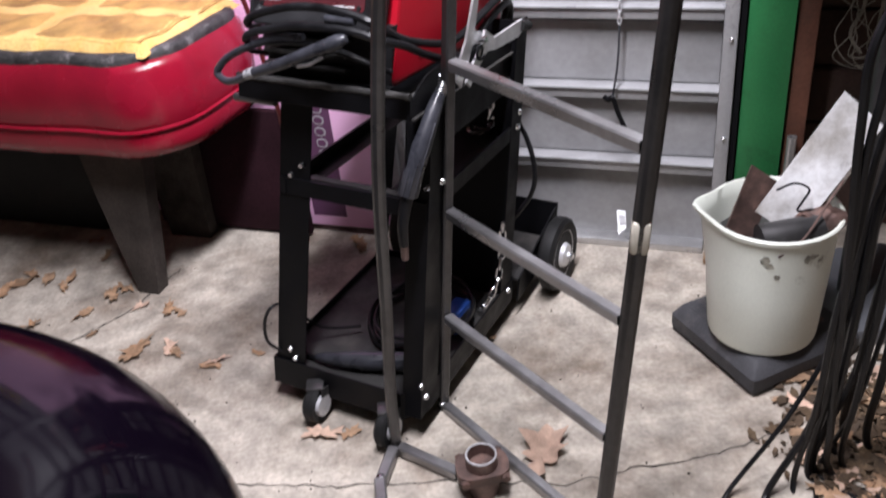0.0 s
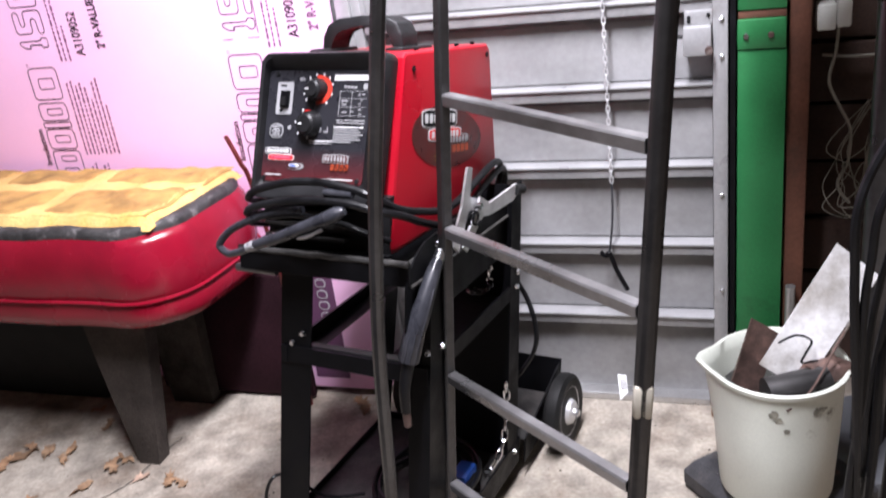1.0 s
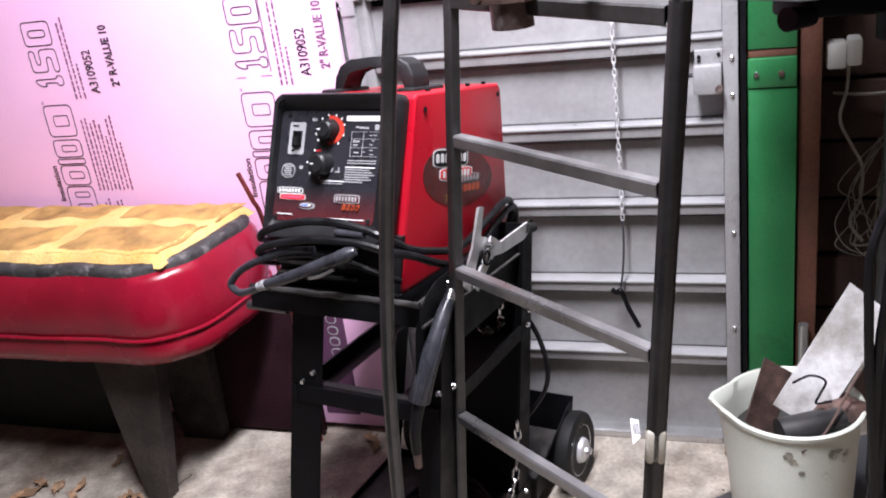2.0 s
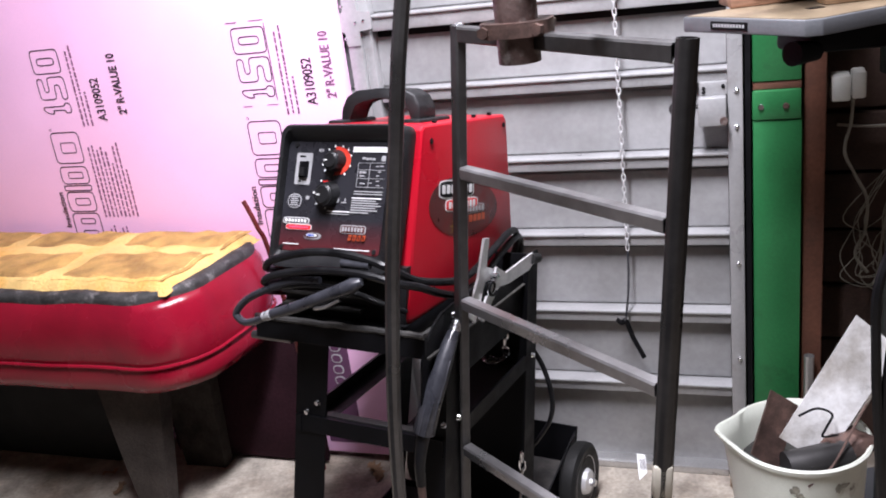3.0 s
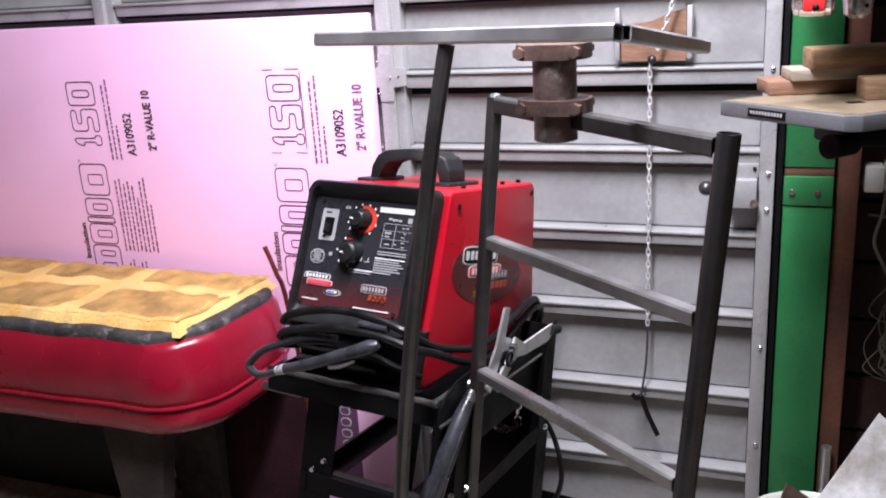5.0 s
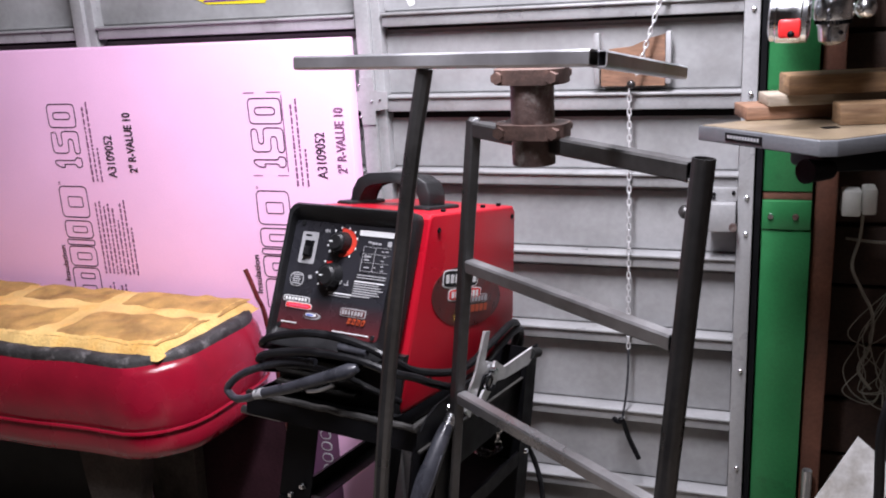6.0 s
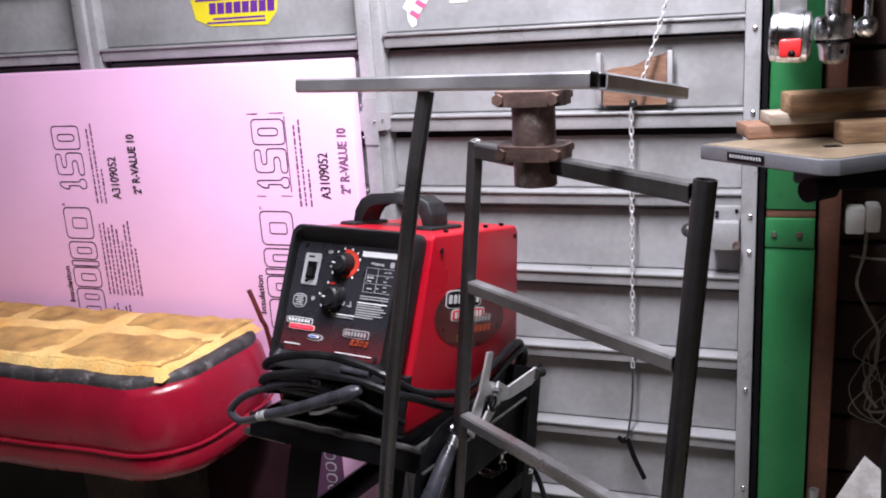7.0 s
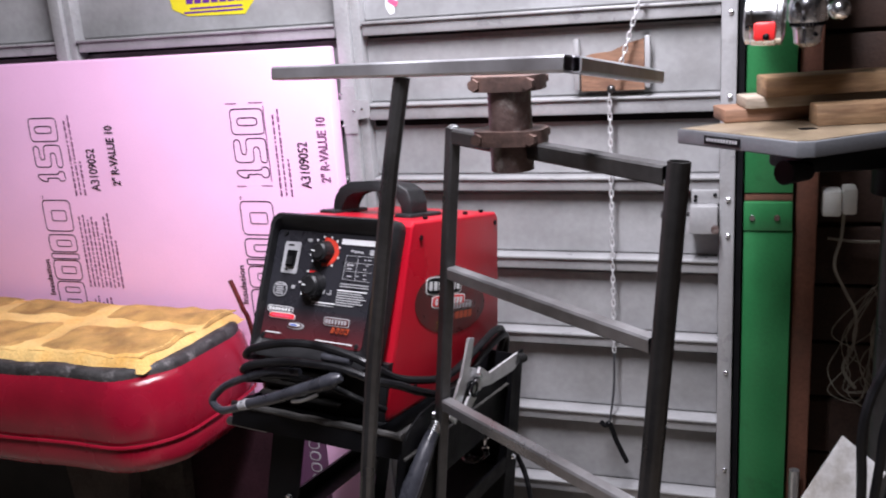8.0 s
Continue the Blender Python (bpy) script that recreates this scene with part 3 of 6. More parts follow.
def pad(bm, u0, u1, d0, d1, z, amp, cell=0.02, h=0.02):
    nu, nd = max(2, int((u1 - u0) / cell)), max(2, int((d1 - d0) / cell))
    grid = []
    for i in range(nu + 1):
        row = []
        for j in range(nd + 1):
            u, d = u0 + (u1 - u0) * i / nu, d0 + (d1 - d0) * j / nd
            e = min(i, nu - i, 2) * min(j, nd - j, 2) / 4
            row.append(bm.verts.new(W(u + skew(d) + 0.006 * noise.noise(Vector((u * 30, d * 30, 1))), d + 0.006 * noise.noise(Vector((u * 30, d * 30, 8))), z + h * min(1, e ** 0.5) + amp * noise.noise(Vector((u * 14, d * 14, 0))))))
        grid.append(row)
    for i in range(nu):
        for j in range(nd):
            bm.faces.new((grid[i][j], grid[i + 1][j], grid[i + 1][j + 1], grid[i][j + 1]))
    return bm


bm = B()
pad(bm, SU0 + 0.04, SU1 - 0.045, SD0 + 0.03, SD1 - 0.045, 0.726, 0.011, 0.015, 0.034)
stuffing = part("foam_stuffing", bm, FOAM, seat, "crumbling yellow foam", smooth=80)
us = (SU1 - 0.062, SU1 - 0.405, SU1 - 0.44, SU1 - 0.745, SU1 - 0.78, SU1 - 1.08)
for k in range(3):
    for d0, d1 in ((0.288, 0.480), (0.125, 0.262)):
        bm = B()
        pad(bm, us[2 * k + 1], us[2 * k], d0, d1, 0.7555, 0.011, 0.015, 0.007)
        part("burlap_patch", bm, BURLAP, seat, "stained brown burlap patch", smooth=80)

# ---- steel tube stand ----
stand = thing("tube_stand", (0.1, 1.4, 0), "welded raw steel tube stand with ladder rungs and frame top", "metal stand")
LL = lambda z: Vector((-0.040 + 0.1055 * z, 1.555, z))
RL = lambda z: Vector((0.236 + 0.0905 * z, 1.140 - 0.002 * z, z))
T = 0.0255
bm = B()
beam(bm, LL(0.0), LL(1.322), 0.0215, up=(0.51, -0.86, 0), wall=0.002)
part("far_leg", bm, STEEL_DARK, stand)
bm = B()
beam(bm, RL(0.0), RL(1.318), 0.029, up=(-0.2, -0.97, 0), bevel=0.011, wall=0.002)
near_leg = part("near_leg", bm, STEEL_BLACK, stand, smooth=60)
bm = B()
hose(bm, [(-0.150, 1.439, 0.0), (-0.141, 1.433, 0.18), (-0.124, 1.425, 0.374), (-0.100, 1.410, 0.671), (-0.064, 1.402, 0.95), (-0.037, 1.396, 1.113), (-0.006, 1.390, 1.291), (0.022, 1.386, 1.425)], 0.0125, 10)
part("side_leg", bm, STEEL_DARK, stand, "slightly bowed dark steel tube leg")
rd = (RL(0.5) - LL(0.5)).normalized()
for z in (0.012, 0.262, 0.520, 0.828, 1.074):
    bm = B()
    beam(bm, LL(z) + rd * T * 0.55, RL(z) - rd * 0.014, 0.0225, wall=0.002)
    part("rung", bm, STEEL, stand)
bm = B()
beam(bm, LL(1.309) + rd * T * 0.5, RL(1.30) - rd * 0.014, T, wall=0.002)
part("top_rail", bm, STEEL_DARK, stand)
tL, tN, tR = Vector((-0.18, 1.55, 1.432)), Vector((0.233, 1.20, 1.441)), Vector((0.441, 1.55, 1.382))
tB = tL + tR - tN
nrm = (tR - tN).cross(tL - tN).normalized()
for a, b, mt in ((tL, tN, STEEL_BRIGHT), (tN, tR, STEEL_BRIGHT)):
    e = (b - a).normalized()
    bm = B()
    beam(bm, a if a in (tL,) else a + e * T * 0.5, b if b in (tN, tR) else b - e * T * 0.5, T, 0.0215, up=nrm, wall=0.002)
    part("table_bar", bm, mt, stand)
# foot frame
f0, f1, f2 = Vector((-0.150, 1.437, 0.016)), Vector((-0.182, 1.335, 0.016)), Vector((0.03, 1.312, 0.016))
bm = B()
beam(bm, f0 + Vector((-0.005, -0.014, 0)), f1, 0.024, wall=0.002)
part("foot_bar", bm, STEEL, stand)
bm = B()
beam(bm, f0 + Vector((0.01, -0.012, 0)), f2 + Vector((-0.05, 0.02, 0)), 0.024, wall=0.002)
part("foot_bar", bm, STEEL, stand)
bm = B()
beam(bm, f1 + Vector((-0.002, -0.006, 0.008)), f1 + Vector((0.012, -0.20, 0.0)), 0.024, wall=0.002)
part("foot_bar", bm, STEEL, stand)
for p in (LL(0.0) + Vector((0.0, -0.005, 0.02)), f0 + Vector((0, 0, 0.015)), f1 + Vector((0, 0, 0.012)), LL(1.322), RL(1.29) - rd * 0.018, tR):
    bm = B()
    ball(bm, p, 0.009, 1.2, 1.2, 0.7, 8)
    part("weld_bead", bm, CHROME, stand, "bright lumpy weld bead")


def flanged_pipe(c, z0, z1, zf, parent, ax):
    """A rusty pipe stub with two-lobed clamp flanges and bolts at the heights zf."""
    bm = B()
    prof = [(0.028, z0), (0.0325, z0), (0.0325, z1), (0.028, z1), (0.028, z0 + 0.002)]
    lathe(bm, prof[1:3] + [prof[3], (0.0275, z1 - 0.03)], lambda v: v + Vector((c[0], c[1], 0)), 28)
    pipe = part("pipe_stub", bm, PIPE, parent, "worn rusty steel pipe")
    bm = B()
    hose(bm, [(c[0] + 0.0302 * math.cos(2 * math.pi * k / 24), c[1] + 0.0302 * math.sin(2 * math.pi * k / 24), z1 + 0.0005) for k in range(24)], 0.0022, 6, 1, True)
    part("cut_edge", bm, ZINC, pipe, "bright cut pipe edge")
    for z in zf:
        bm = B()
        ang = math.atan2(ax[1], ax[0])
        pts = []
        for x, y in rounded(0.108, 0.078, 0.03, 6):
            pts.append((c[0] + x * math.cos(ang) - y * math.sin(ang), c[1] + x * math.sin(ang) + y * math.cos(ang)))
        slab(bm, pts, 0.022, lambda v: v + Vector((0, 0, z - 0.011)))
        fl = part("flange", bm, RUST, parent, "rusty cast flange")
        for s in (-0.041, 0.041):
            p = Vector((c[0] + s * math.cos(ang), c[1] + s * math.sin(ang), z))
            bm = B()
            q = Vector((-math.sin(ang), math.cos(ang), 0)) * 0.043
            rod(bm, p - q, p + q, 0.009, n=6)
            part("bolt", bm, RUST, fl)


flanged_pipe((0.178, 1.395), 1.275, 1.408, (1.326, 1.406), stand, (0.9, -0.42))
flanged_pipe((0.03, 1.300), 0.0, 0.098, (0.06,), stand, (0.9, 0.1))
# tape and label on the near leg
m, d = frame_of(RL(0.655), RL(0.712), (-0.2, -0.97, 0))
bm = B()
box(bm, (-0.0145, -0.0145, 0), (0.0145, 0.0145, d), lambda c: m @ c, 0.006)
part("masking_tape", bm, TAPE, near_leg, "torn cream masking tape band")
bm = B()
slab(bm, [(-0.009, -0.013), (0.004, -0.006), (0.006, 0.013), (-0.006, 0.016)], 0.0006, lambda c: RL(0.722) + Vector((-0.035 + c.x, -0.02 + 0.8 * c.y + c.z, c.y)))
lab = part("paper_label", bm, WHITE_P, near_leg, "small white curled paper label", smooth=0)
for k in range(4):
    bm = B()
    box(bm, (-0.004 + 0.0022 * k, -0.0009, -0.002), (-0.003 + 0.0022 * k, -0.0003, 0.010), lambda c: RL(0.722) + Vector((-0.035 + c.x, -0.02 + 0.8 * c.z + c.y, c.z)))
    part("print_bar", bm, INK, lab, smooth=0)


# ---- welding cart: a along its front, b towards its back, z up; the cart leans a little ----
CO, CA, CB = Vector((-0.42, 1.645, 0)), Vector((0.853, -0.5225, 0)), Vector((0.5225, 0.853, 0))


def C(a, b, z):
    p = CO + CA * (a + 0.08 * z) + CB * (b + 0.14 * z)
    p.z = z * (1 - 0.15 * max(0.0, b) * min(1.0, z))
    return p


def cf(c):
    return C(c.x, c.y, c.z)


def studs(spots, parent, mat=None, r=0.007, d=(0, -1, 0)):
    for s in spots:
        bm = B()
        p = C(*s)
        q = C(s[0] + d[0] * 0.006, s[1] + d[1] * 0.006, s[2] + d[2] * 0.006)
        rod(bm, p, q, r, r * 0.7, 8)
        part("bolt", bm, mat or CHROME, parent)


cart = thing("welding_cart", C(0.18, 0.25, 0), "black powder-coated steel welding cart with dusty shelves and small wheels", "welding cart")
# bottom tray: deck and rails, with a cut front corner
deck = [(-0.018, 0.0), (0.325, 0.0), (0.37, 0.045), (0.37, 0.49), (-0.018, 0.49)]
bm = B()
slab(bm, deck, 0.004, lambda c: C(c.x, c.y, 0.098 + c.z))
tray = part("bottom_deck", bm, DUSTY, cart, "dusty black sheet metal deck", smooth=0)
for i in range(5):
    (x0, y0), (x1, y1) = deck[i], deck[(i + 1) % 5]
    bm = B()
    e = Vector((x1 - x0, y1 - y0, 0)).normalized()
    n = Vector((e.y, -e.x, 0)) * 0.002
    slab(bm, [(x0 + n.x, y0 + n.y), (x1 + n.x, y1 + n.y), (x1 - n.x, y1 - n.y), (x0 - n.x, y0 - n.y)], 0.068, lambda c: C(c.x, c.y, 0.05 + c.z))
    part("tray_rail", bm, BLACK, cart, smooth=0)
# front legs: folded sheet
for (b0, b1), (t0, t1), nm in (((-0.016, 0.062), (0.03, 0.105), "front_leg"), ((0.328, 0.374), (0.322, 0.374), "front_leg")):
    bm = B()
    pts = [(b0, 0.06), (b1, 0.06), (t1, 0.75), (t0, 0.75)]
    slab(bm, pts, 0.004, lambda c: C(c.x, c.z + 0.006, c.y))
    if t0 < 0.2:
        slab(bm, [(0, 0.06), (0.055, 0.06), (0.05, 0.75), (0, 0.75)], 0.004, lambda c: C(b0 + (t0 - b0) * c.y / 0.75 + c.z, 0.008 + c.x, c.y))
    else:
        slab(bm, [(0, 0.06), (0.07, 0.06), (0.07, 0.75), (0, 0.75)], 0.004, lambda c: C(b1 - c.z, 0.008 + c.x, c.y))
    lg = part(nm, bm, BLACK, cart, smooth=0)
    am = (b0 + b1) / 2
    studs([(b0 + 0.045, 0.004, 0.150), (b0 + 0.058, 0.004, 0.128), (t0 + 0.02, 0.004, 0.582), (t0 + 0.047, 0.004, 0.606)], lg)
# middle shelf: rails round an open frame
for pts in ([(0.02, 0.002), (0.368, 0.002), (0.368, 0.012), (0.02, 0.012)], [(0.03, 0.0), (0.036, 0.0), (0.036, 0.44), (0.03, 0.44)], [(0.364, 0.0), (0.37, 0.0), (0.37, 0.42), (0.364, 0.42)]):
    bm = B()
    slab(bm, pts, 0.036, lambda c: C(c.x, c.y, 0.538 + c.z))
    part("shelf_rail", bm, BLACK, cart, smooth=0)
bm = B()
slab(bm, [(0.036, 0.012), (0.075, 0.012), (0.075, 0.43), (0.036, 0.43)], 0.003, lambda c: C(c.x, c.y, 0.54 + c.z))
slab(bm, [(0.24, 0.012), (0.362, 0.10), (0.362, 0.41), (0.24, 0.41)], 0.003, lambda c: C(c.x, c.y, 0.54 + c.z))
slab(bm, [(0.03, 0.012), (0.362, 0.012), (0.362, 0.03), (0.03, 0.03)], 0.003, lambda c: C(c.x, c.y, 0.573 + c.z))
part("shelf_flange", bm, DUSTY, cart, smooth=0)
# rear tower, lower bracket and axle
bm = B()
slab(bm, [(0.12, 0.06), (0.366, 0.06), (0.366, 0.83), (0.12, 0.83)], 0.004, lambda c: C(c.x, 0.435 - 0.06 * c.y + c.z, c.y))
part("rear_panel", bm, BLACK, cart, smooth=0)
bm = B()
slab(bm, [(0.42, 0.06), (0.48, 0.06), (0.425, 0.83), (0.375, 0.83)], 0.004, lambda c: C(0.366 + c.z, c.x, c.y))
rear = part("rear_leg", bm, BLACK, cart, smooth=0)
studs([(0.372, 0.455, 0.10), (0.372, 0.425, 0.60), (0.372, 0.42, 0.565)], rear, d=(1, 0, 0))
bm = B()
slab(bm, [(0.0, 0.06), (0.06, 0.06), (0.06, 0.75), (0.0, 0.75)], 0.004, lambda c: C(-0.014 + 0.045 * c.y / 0.75, 0.43 + c.x, c.y))
part("rear_leg", bm, BLACK, cart, smooth=0)
bm = B()
slab(bm, [(0.06, 0.49), (0.385, 0.49), (0.385, 0.70), (0.06, 0.70)], 0.004, lambda c: C(c.x, c.y, 0.11 + c.z))
part("bottle_deck", bm, DUSTY, cart, smooth=0)
for a in (0.06, 0.385):
    bm = B()
    slab(bm, [(0.49, 0.05), (0.72, 0.07), (0.72, 0.20), (0.70, 0.20), (0.49, 0.118)], 0.004, lambda c: C(a + c.z, c.x, c.y))
    part("axle_bracket", bm, BLACK, cart, smooth=0)
bm = B()
slab(bm, [(0.06, 0.715), (0.39, 0.715), (0.39, 0.72), (0.06, 0.72)], 0.11, lambda c: C(c.x, c.y, 0.10 + c.z))
part("rear_rail", bm, BLACK, cart, smooth=0)
bm = B()
rod(bm, C(-0.02, 0.655, 0.10), C(0.47, 0.655, 0.10), 0.008, n=10)
axle = part("axle", bm, CHROME, cart)
for a in (0.425, -0.02):
    ctr, ax = C(a, 0.655, 0.10), (C(a + 0.02, 0.655, 0.10) - C(a, 0.655, 0.10)).normalized()
    m, d = frame_of(ctr - ax * 0.022, ctr + ax * 0.022)
    bm = B()
    lathe(bm, [(0.064, 0.004), (0.088, 0.0), (0.098, 0.008), (0.10, 0.022), (0.098, 0.036), (0.088, 0.044), (0.064, 0.040)], lambda v: m @ v, 40)
    wheel = part("wheel", bm, RUBBER, cart, "black rubber wheel with a bright rim")
    bm = B()
    lathe(bm, [(0.02, -0.004), (0.035, 0.0), (0.06, 0.008), (0.066, 0.003), (0.066, 0.041), (0.055, 0.034), (0.036, 0.036), (0.03, 0.05), (0.016, 0.053)], lambda v: m @ v, 32)
    part("rim", bm, ZINC, wheel)
    bm = B()
    rod(bm, ctr + ax * 0.02, ctr + ax * 0.042, 0.011, n=6)
    part("hub_nut", bm, CHROME, wheel)
# casters
for x, y in ((-0.163, 1.464), (-0.325, 1.567)):
    base = Vector((x, y, 0.0))
    e = Vector((0.86, -0.5, 0))
    bm = B()
    m, d = frame_of(base + Vector((0, 0, 0.045)) - e * 0.014, base + Vector((0, 0, 0.045)) + e * 0.014)
    lathe(bm, [(0.028, 0.002), (0.040, 0.0), (0.045, 0.006), (0.045, 0.022), (0.040, 0.028), (0.028, 0.026)], lambda v: m @ v, 24)
    caster = part("caster", bm, RUBBER, cart, "small black swivel caster with zinc fork")
    bm = B()
    for s in (-1, 1):
        beam(bm, base + e * 0.018 * s + Vector((0, 0, 0.036)), base + e * 0.018 * s + Vector((0.01, 0.012, 0.088)), 0.026, 0.003, up=e)
    box(bm, (-0.018, -0.008, 0.088), (0.022, 0.03, 0.094), lambda c: c + base, 0.002)
    part("fork", bm, STEEL_DARK, caster)
    bm = B()
    rod(bm, base + Vector((0, 0, 0.045)) - e * 0.02, base + Vector((0, 0, 0.045)) + e * 0.021, 0.026, n=14)
    part("hub", bm, ZINC, caster)
# top tray with a turned-up lip, and the arched right-hand side plate
bm = B()
slab(bm, [(-0.033, -0.036), (0.36, -0.036), (0.36, 0.43), (-0.033, 0.43)], 0.004, lambda c: C(c.x, c.y, 0.752 + c.z))
part("top_deck", bm, DUSTY, cart, smooth=0)
for pts, z0, z1 in (([(-0.035, -0.044), (0.355, -0.044), (0.355, -0.036), (-0.035, -0.036)], 0.757, 0.797), ([(-0.037, -0.04), (-0.033, -0.04), (-0.033, 0.43), (-0.037, 0.43)], 0.757, 0.797)):
    bm = B()
    slab(bm, pts, z1 - z0, lambda c: C(c.x, c.y, z0 + c.z))
    part("tray_lip", bm, BLACK, cart, smooth=0)
bm = B()
hose(bm, [C(-0.036 + 0.39 * k / 14, -0.042 + 0.0012 * math.sin(2.1 * k), 0.799 + 0.0015 * noise.noise(Vector((k * 0.9, 0, 4)))) for k in range(15)], lambda t: 0.0065 + 0.0015 * noise.noise(Vector((t * 25, 0, 0))), 8, 3)
part("lip_edge", bm, DUSTY, cart, "dented dusty rolled edge of the tray")
bm = B()
arch = [(-0.05, 0.66), (-0.05, 0.755), (-0.035, 0.785), (-0.01, 0.806), (0.02, 0.818), (0.07, 0.823), (0.42, 0.80), (0.42, 0.66)]
slab(bm, arch, 0.004, lambda c: C(0.350 + c.z, c.x, c.y))
side = part("side_plate", bm, BLACK, cart, smooth=0)
studs([(0.354, 0.065, 0.80), (0.354, 0.06, 0.765), (0.376, 0.05, 0.60)], side, d=(1, 0, 0))
bm = B()
rod(bm, C(-0.125, 0.05, 0.712), C(-0.02, 0.05, 0.712), 0.009, n=12)
part("cross_tube", bm, STEEL_DARK, cart, "bare steel tube stub under the tray")


def chain(name, pts, parent, size=0.011, wire=0.0022, mat=None, per=6, label="", category="chain"):
    """Separate links along a path, turned a quarter from link to link."""
    path = smooth_path(pts, per)
    run, pos = 0.0, [path[0]]
    step = size * 2.1
    for p, q in zip(path, path[1:]):
        d = (q - p).length
        while run + d >= step:
            t = (step - run) / d
            p = p.lerp(q, t)
            d = (q - p).length
            run = 0.0
            pos.append(p.copy())
        run += d
    for i in range(len(pos) - 1):
        a, b = pos[i], pos[i + 1]
        m, n = frame_of(a, b, (0.3, 0.8, 0.52))
        bm = B()
        ring = []
        for k in range(12):
            t = 2 * math.pi * k / 12
            w, l = math.cos(t) * size * 0.55, n / 2 + math.sin(t) * size * 0.75 + (size * 0.5 if math.sin(t) > 0 else -size * 0.5)
            ring.append(m @ (Vector((w, 0, l)) if i % 2 else Vector((0, w, l))))
        hose(bm, ring, wire, 6, 1, True, smooth=False)
        part("link", bm, mat or CHROME, parent)


bottle_chain = thing("safety_chain", C(0.36, 0.3, 0.6), "bright zinc link chain hanging on the cart's rear panel", "chain", "cart chains")
chain("link", [C(0.345, 0.30, 0.775), C(0.33, 0.343, 0.691), C(0.33, 0.358, 0.632), C(0.325, 0.380, 0.575), C(0.305, 0.392, 0.556), C(0.275, 0.395, 0.556), C(0.272, 0.372, 0.558), C(0.30, 0.372, 0.560), C(0.318, 0.39, 0.562)], bottle_chain, 0.012, 0.0026)
low_chain = thing("safety_chain", C(0.36, 0.36, 0.2), "bright zinc link chain trailing onto the cart deck", "chain", "cart chains")
chain("link", [C(0.378, 0.37, 0.34), C(0.376, 0.385, 0.27), C(0.38, 0.36, 0.18), C(0.36, 0.33, 0.125), C(0.34, 0.36, 0.115)], low_chain, 0.012, 0.0026)

# torch gun hanging by the front leg
gun = thing("welding_gun", C(0.346, 0.0, 0.5), "grey welding torch handle hanging nozzle-down on the cart", "welding gun")
bm = B()
hose(bm, [C(0.372, 0.036, 0.780), C(0.369, 0.006, 0.738), C(0.362, -0.030, 0.672), C(0.353, -0.040, 0.612)], lambda t: 0.011 + 0.009 * min(1, t * 1.8), 14)
grip_part = part("handle", bm, CABLE_GREY, gun)
for k in range(5):
    q = -1.2 + 0.6 * k
    bm = B()
    hose(bm, [C(0.369 + 0.0165 * math.sin(q), 0.006 - 0.0165 * math.cos(q), 0.738), C(0.362 + 0.0195 * math.sin(q), -0.030 - 0.0195 * math.cos(q), 0.672), C(0.353 + 0.0195 * math.sin(q), -0.040 - 0.0195 * math.cos(q), 0.618)], 0.0022, 6)
    part("grip_rib", bm, CABLE_GREY, grip_part)
bm = B()
hose(bm, [C(0.353, -0.040, 0.616), C(0.351, -0.046, 0.59), C(0.350, -0.052, 0.555), C(0.351, -0.047, 0.51)], lambda t: 0.0135 - 0.004 * t, 12)
neck = part("gooseneck", bm, CABLE, gun)
bm = B()
rod(bm, C(0.351, -0.047, 0.512), C(0.352, -0.042, 0.478), 0.0085, 0.0075, 12)
part("nozzle", bm, PIPE, neck, "dull copper-brown nozzle")
bm = B()
rod(bm, C(0.373, 0.046, 0.797), C(0.372, 0.036, 0.778), 0.009, 0.0115, 12)
part("ferrule", bm, CHROME, gun)

# coiled cable, spare gun and blue thing on the bottom tray
coil = thing("coiled_cable", C(0.22, 0.25, 0.11), "loosely coiled black power cable lying on the cart's bottom deck", "cable")
for k in range(5):
    bm = B()
    r0, r1 = 0.105 + 0.008 * (k % 3), 0.13 + 0.006 * (k % 2)
    hose(bm, [C(0.22 + r0 * math.cos(t) + 0.008 * k, 0.26 + r1 * math.sin(t) - 0.006 * k, 0.112 + 0.013 * k + 0.008 * math.sin(2 * t + k)) for t in [2 * math.pi * j / 10 for j in range(10)]], 0.0055, 7, 5, True)
    part("turn", bm, CABLE, coil)
bm = B()
hose(bm, [C(0.12, 0.16, 0.13), C(0.05, 0.10, 0.15), C(-0.0, 0.03, 0.24), C(-0.01, -0.012, 0.26), C(-0.025, -0.02, 0.22), C(-0.02, -0.012, 0.16), C(0.02, 0.03, 0.112)], 0.004, 7)
part("loose_end", bm, CABLE, coil)
bm = B()
box(bm, (0.30, 0.235, 0.105), (0.345, 0.30, 0.17), cf, 0.01)
part("blue_plug", bm, BLUE_P, coil, "blue plastic plug body")
spare = thing("air_tool_handle", C(0.2, 0.06, 0.11), "dark grey rubber grip tool lying on the deck", "tool")
bm = B()
hose(bm, [C(0.08, 0.035, 0.12), C(0.14, 0.04, 0.126), C(0.25, 0.07, 0.13), C(0.33, 0.10, 0.135)], lambda t: 0.008 + 0.014 * min(1, t * 2.0), 12)
part("grip", bm, CABLE_GREY, spare)
bm = B()
hose(bm, [C(0.02, 0.06, 0.108), C(0.06, 0.04, 0.112), C(0.09, 0.035, 0.12)], 0.006, 8)
part("tail", bm, CABLE, spare)

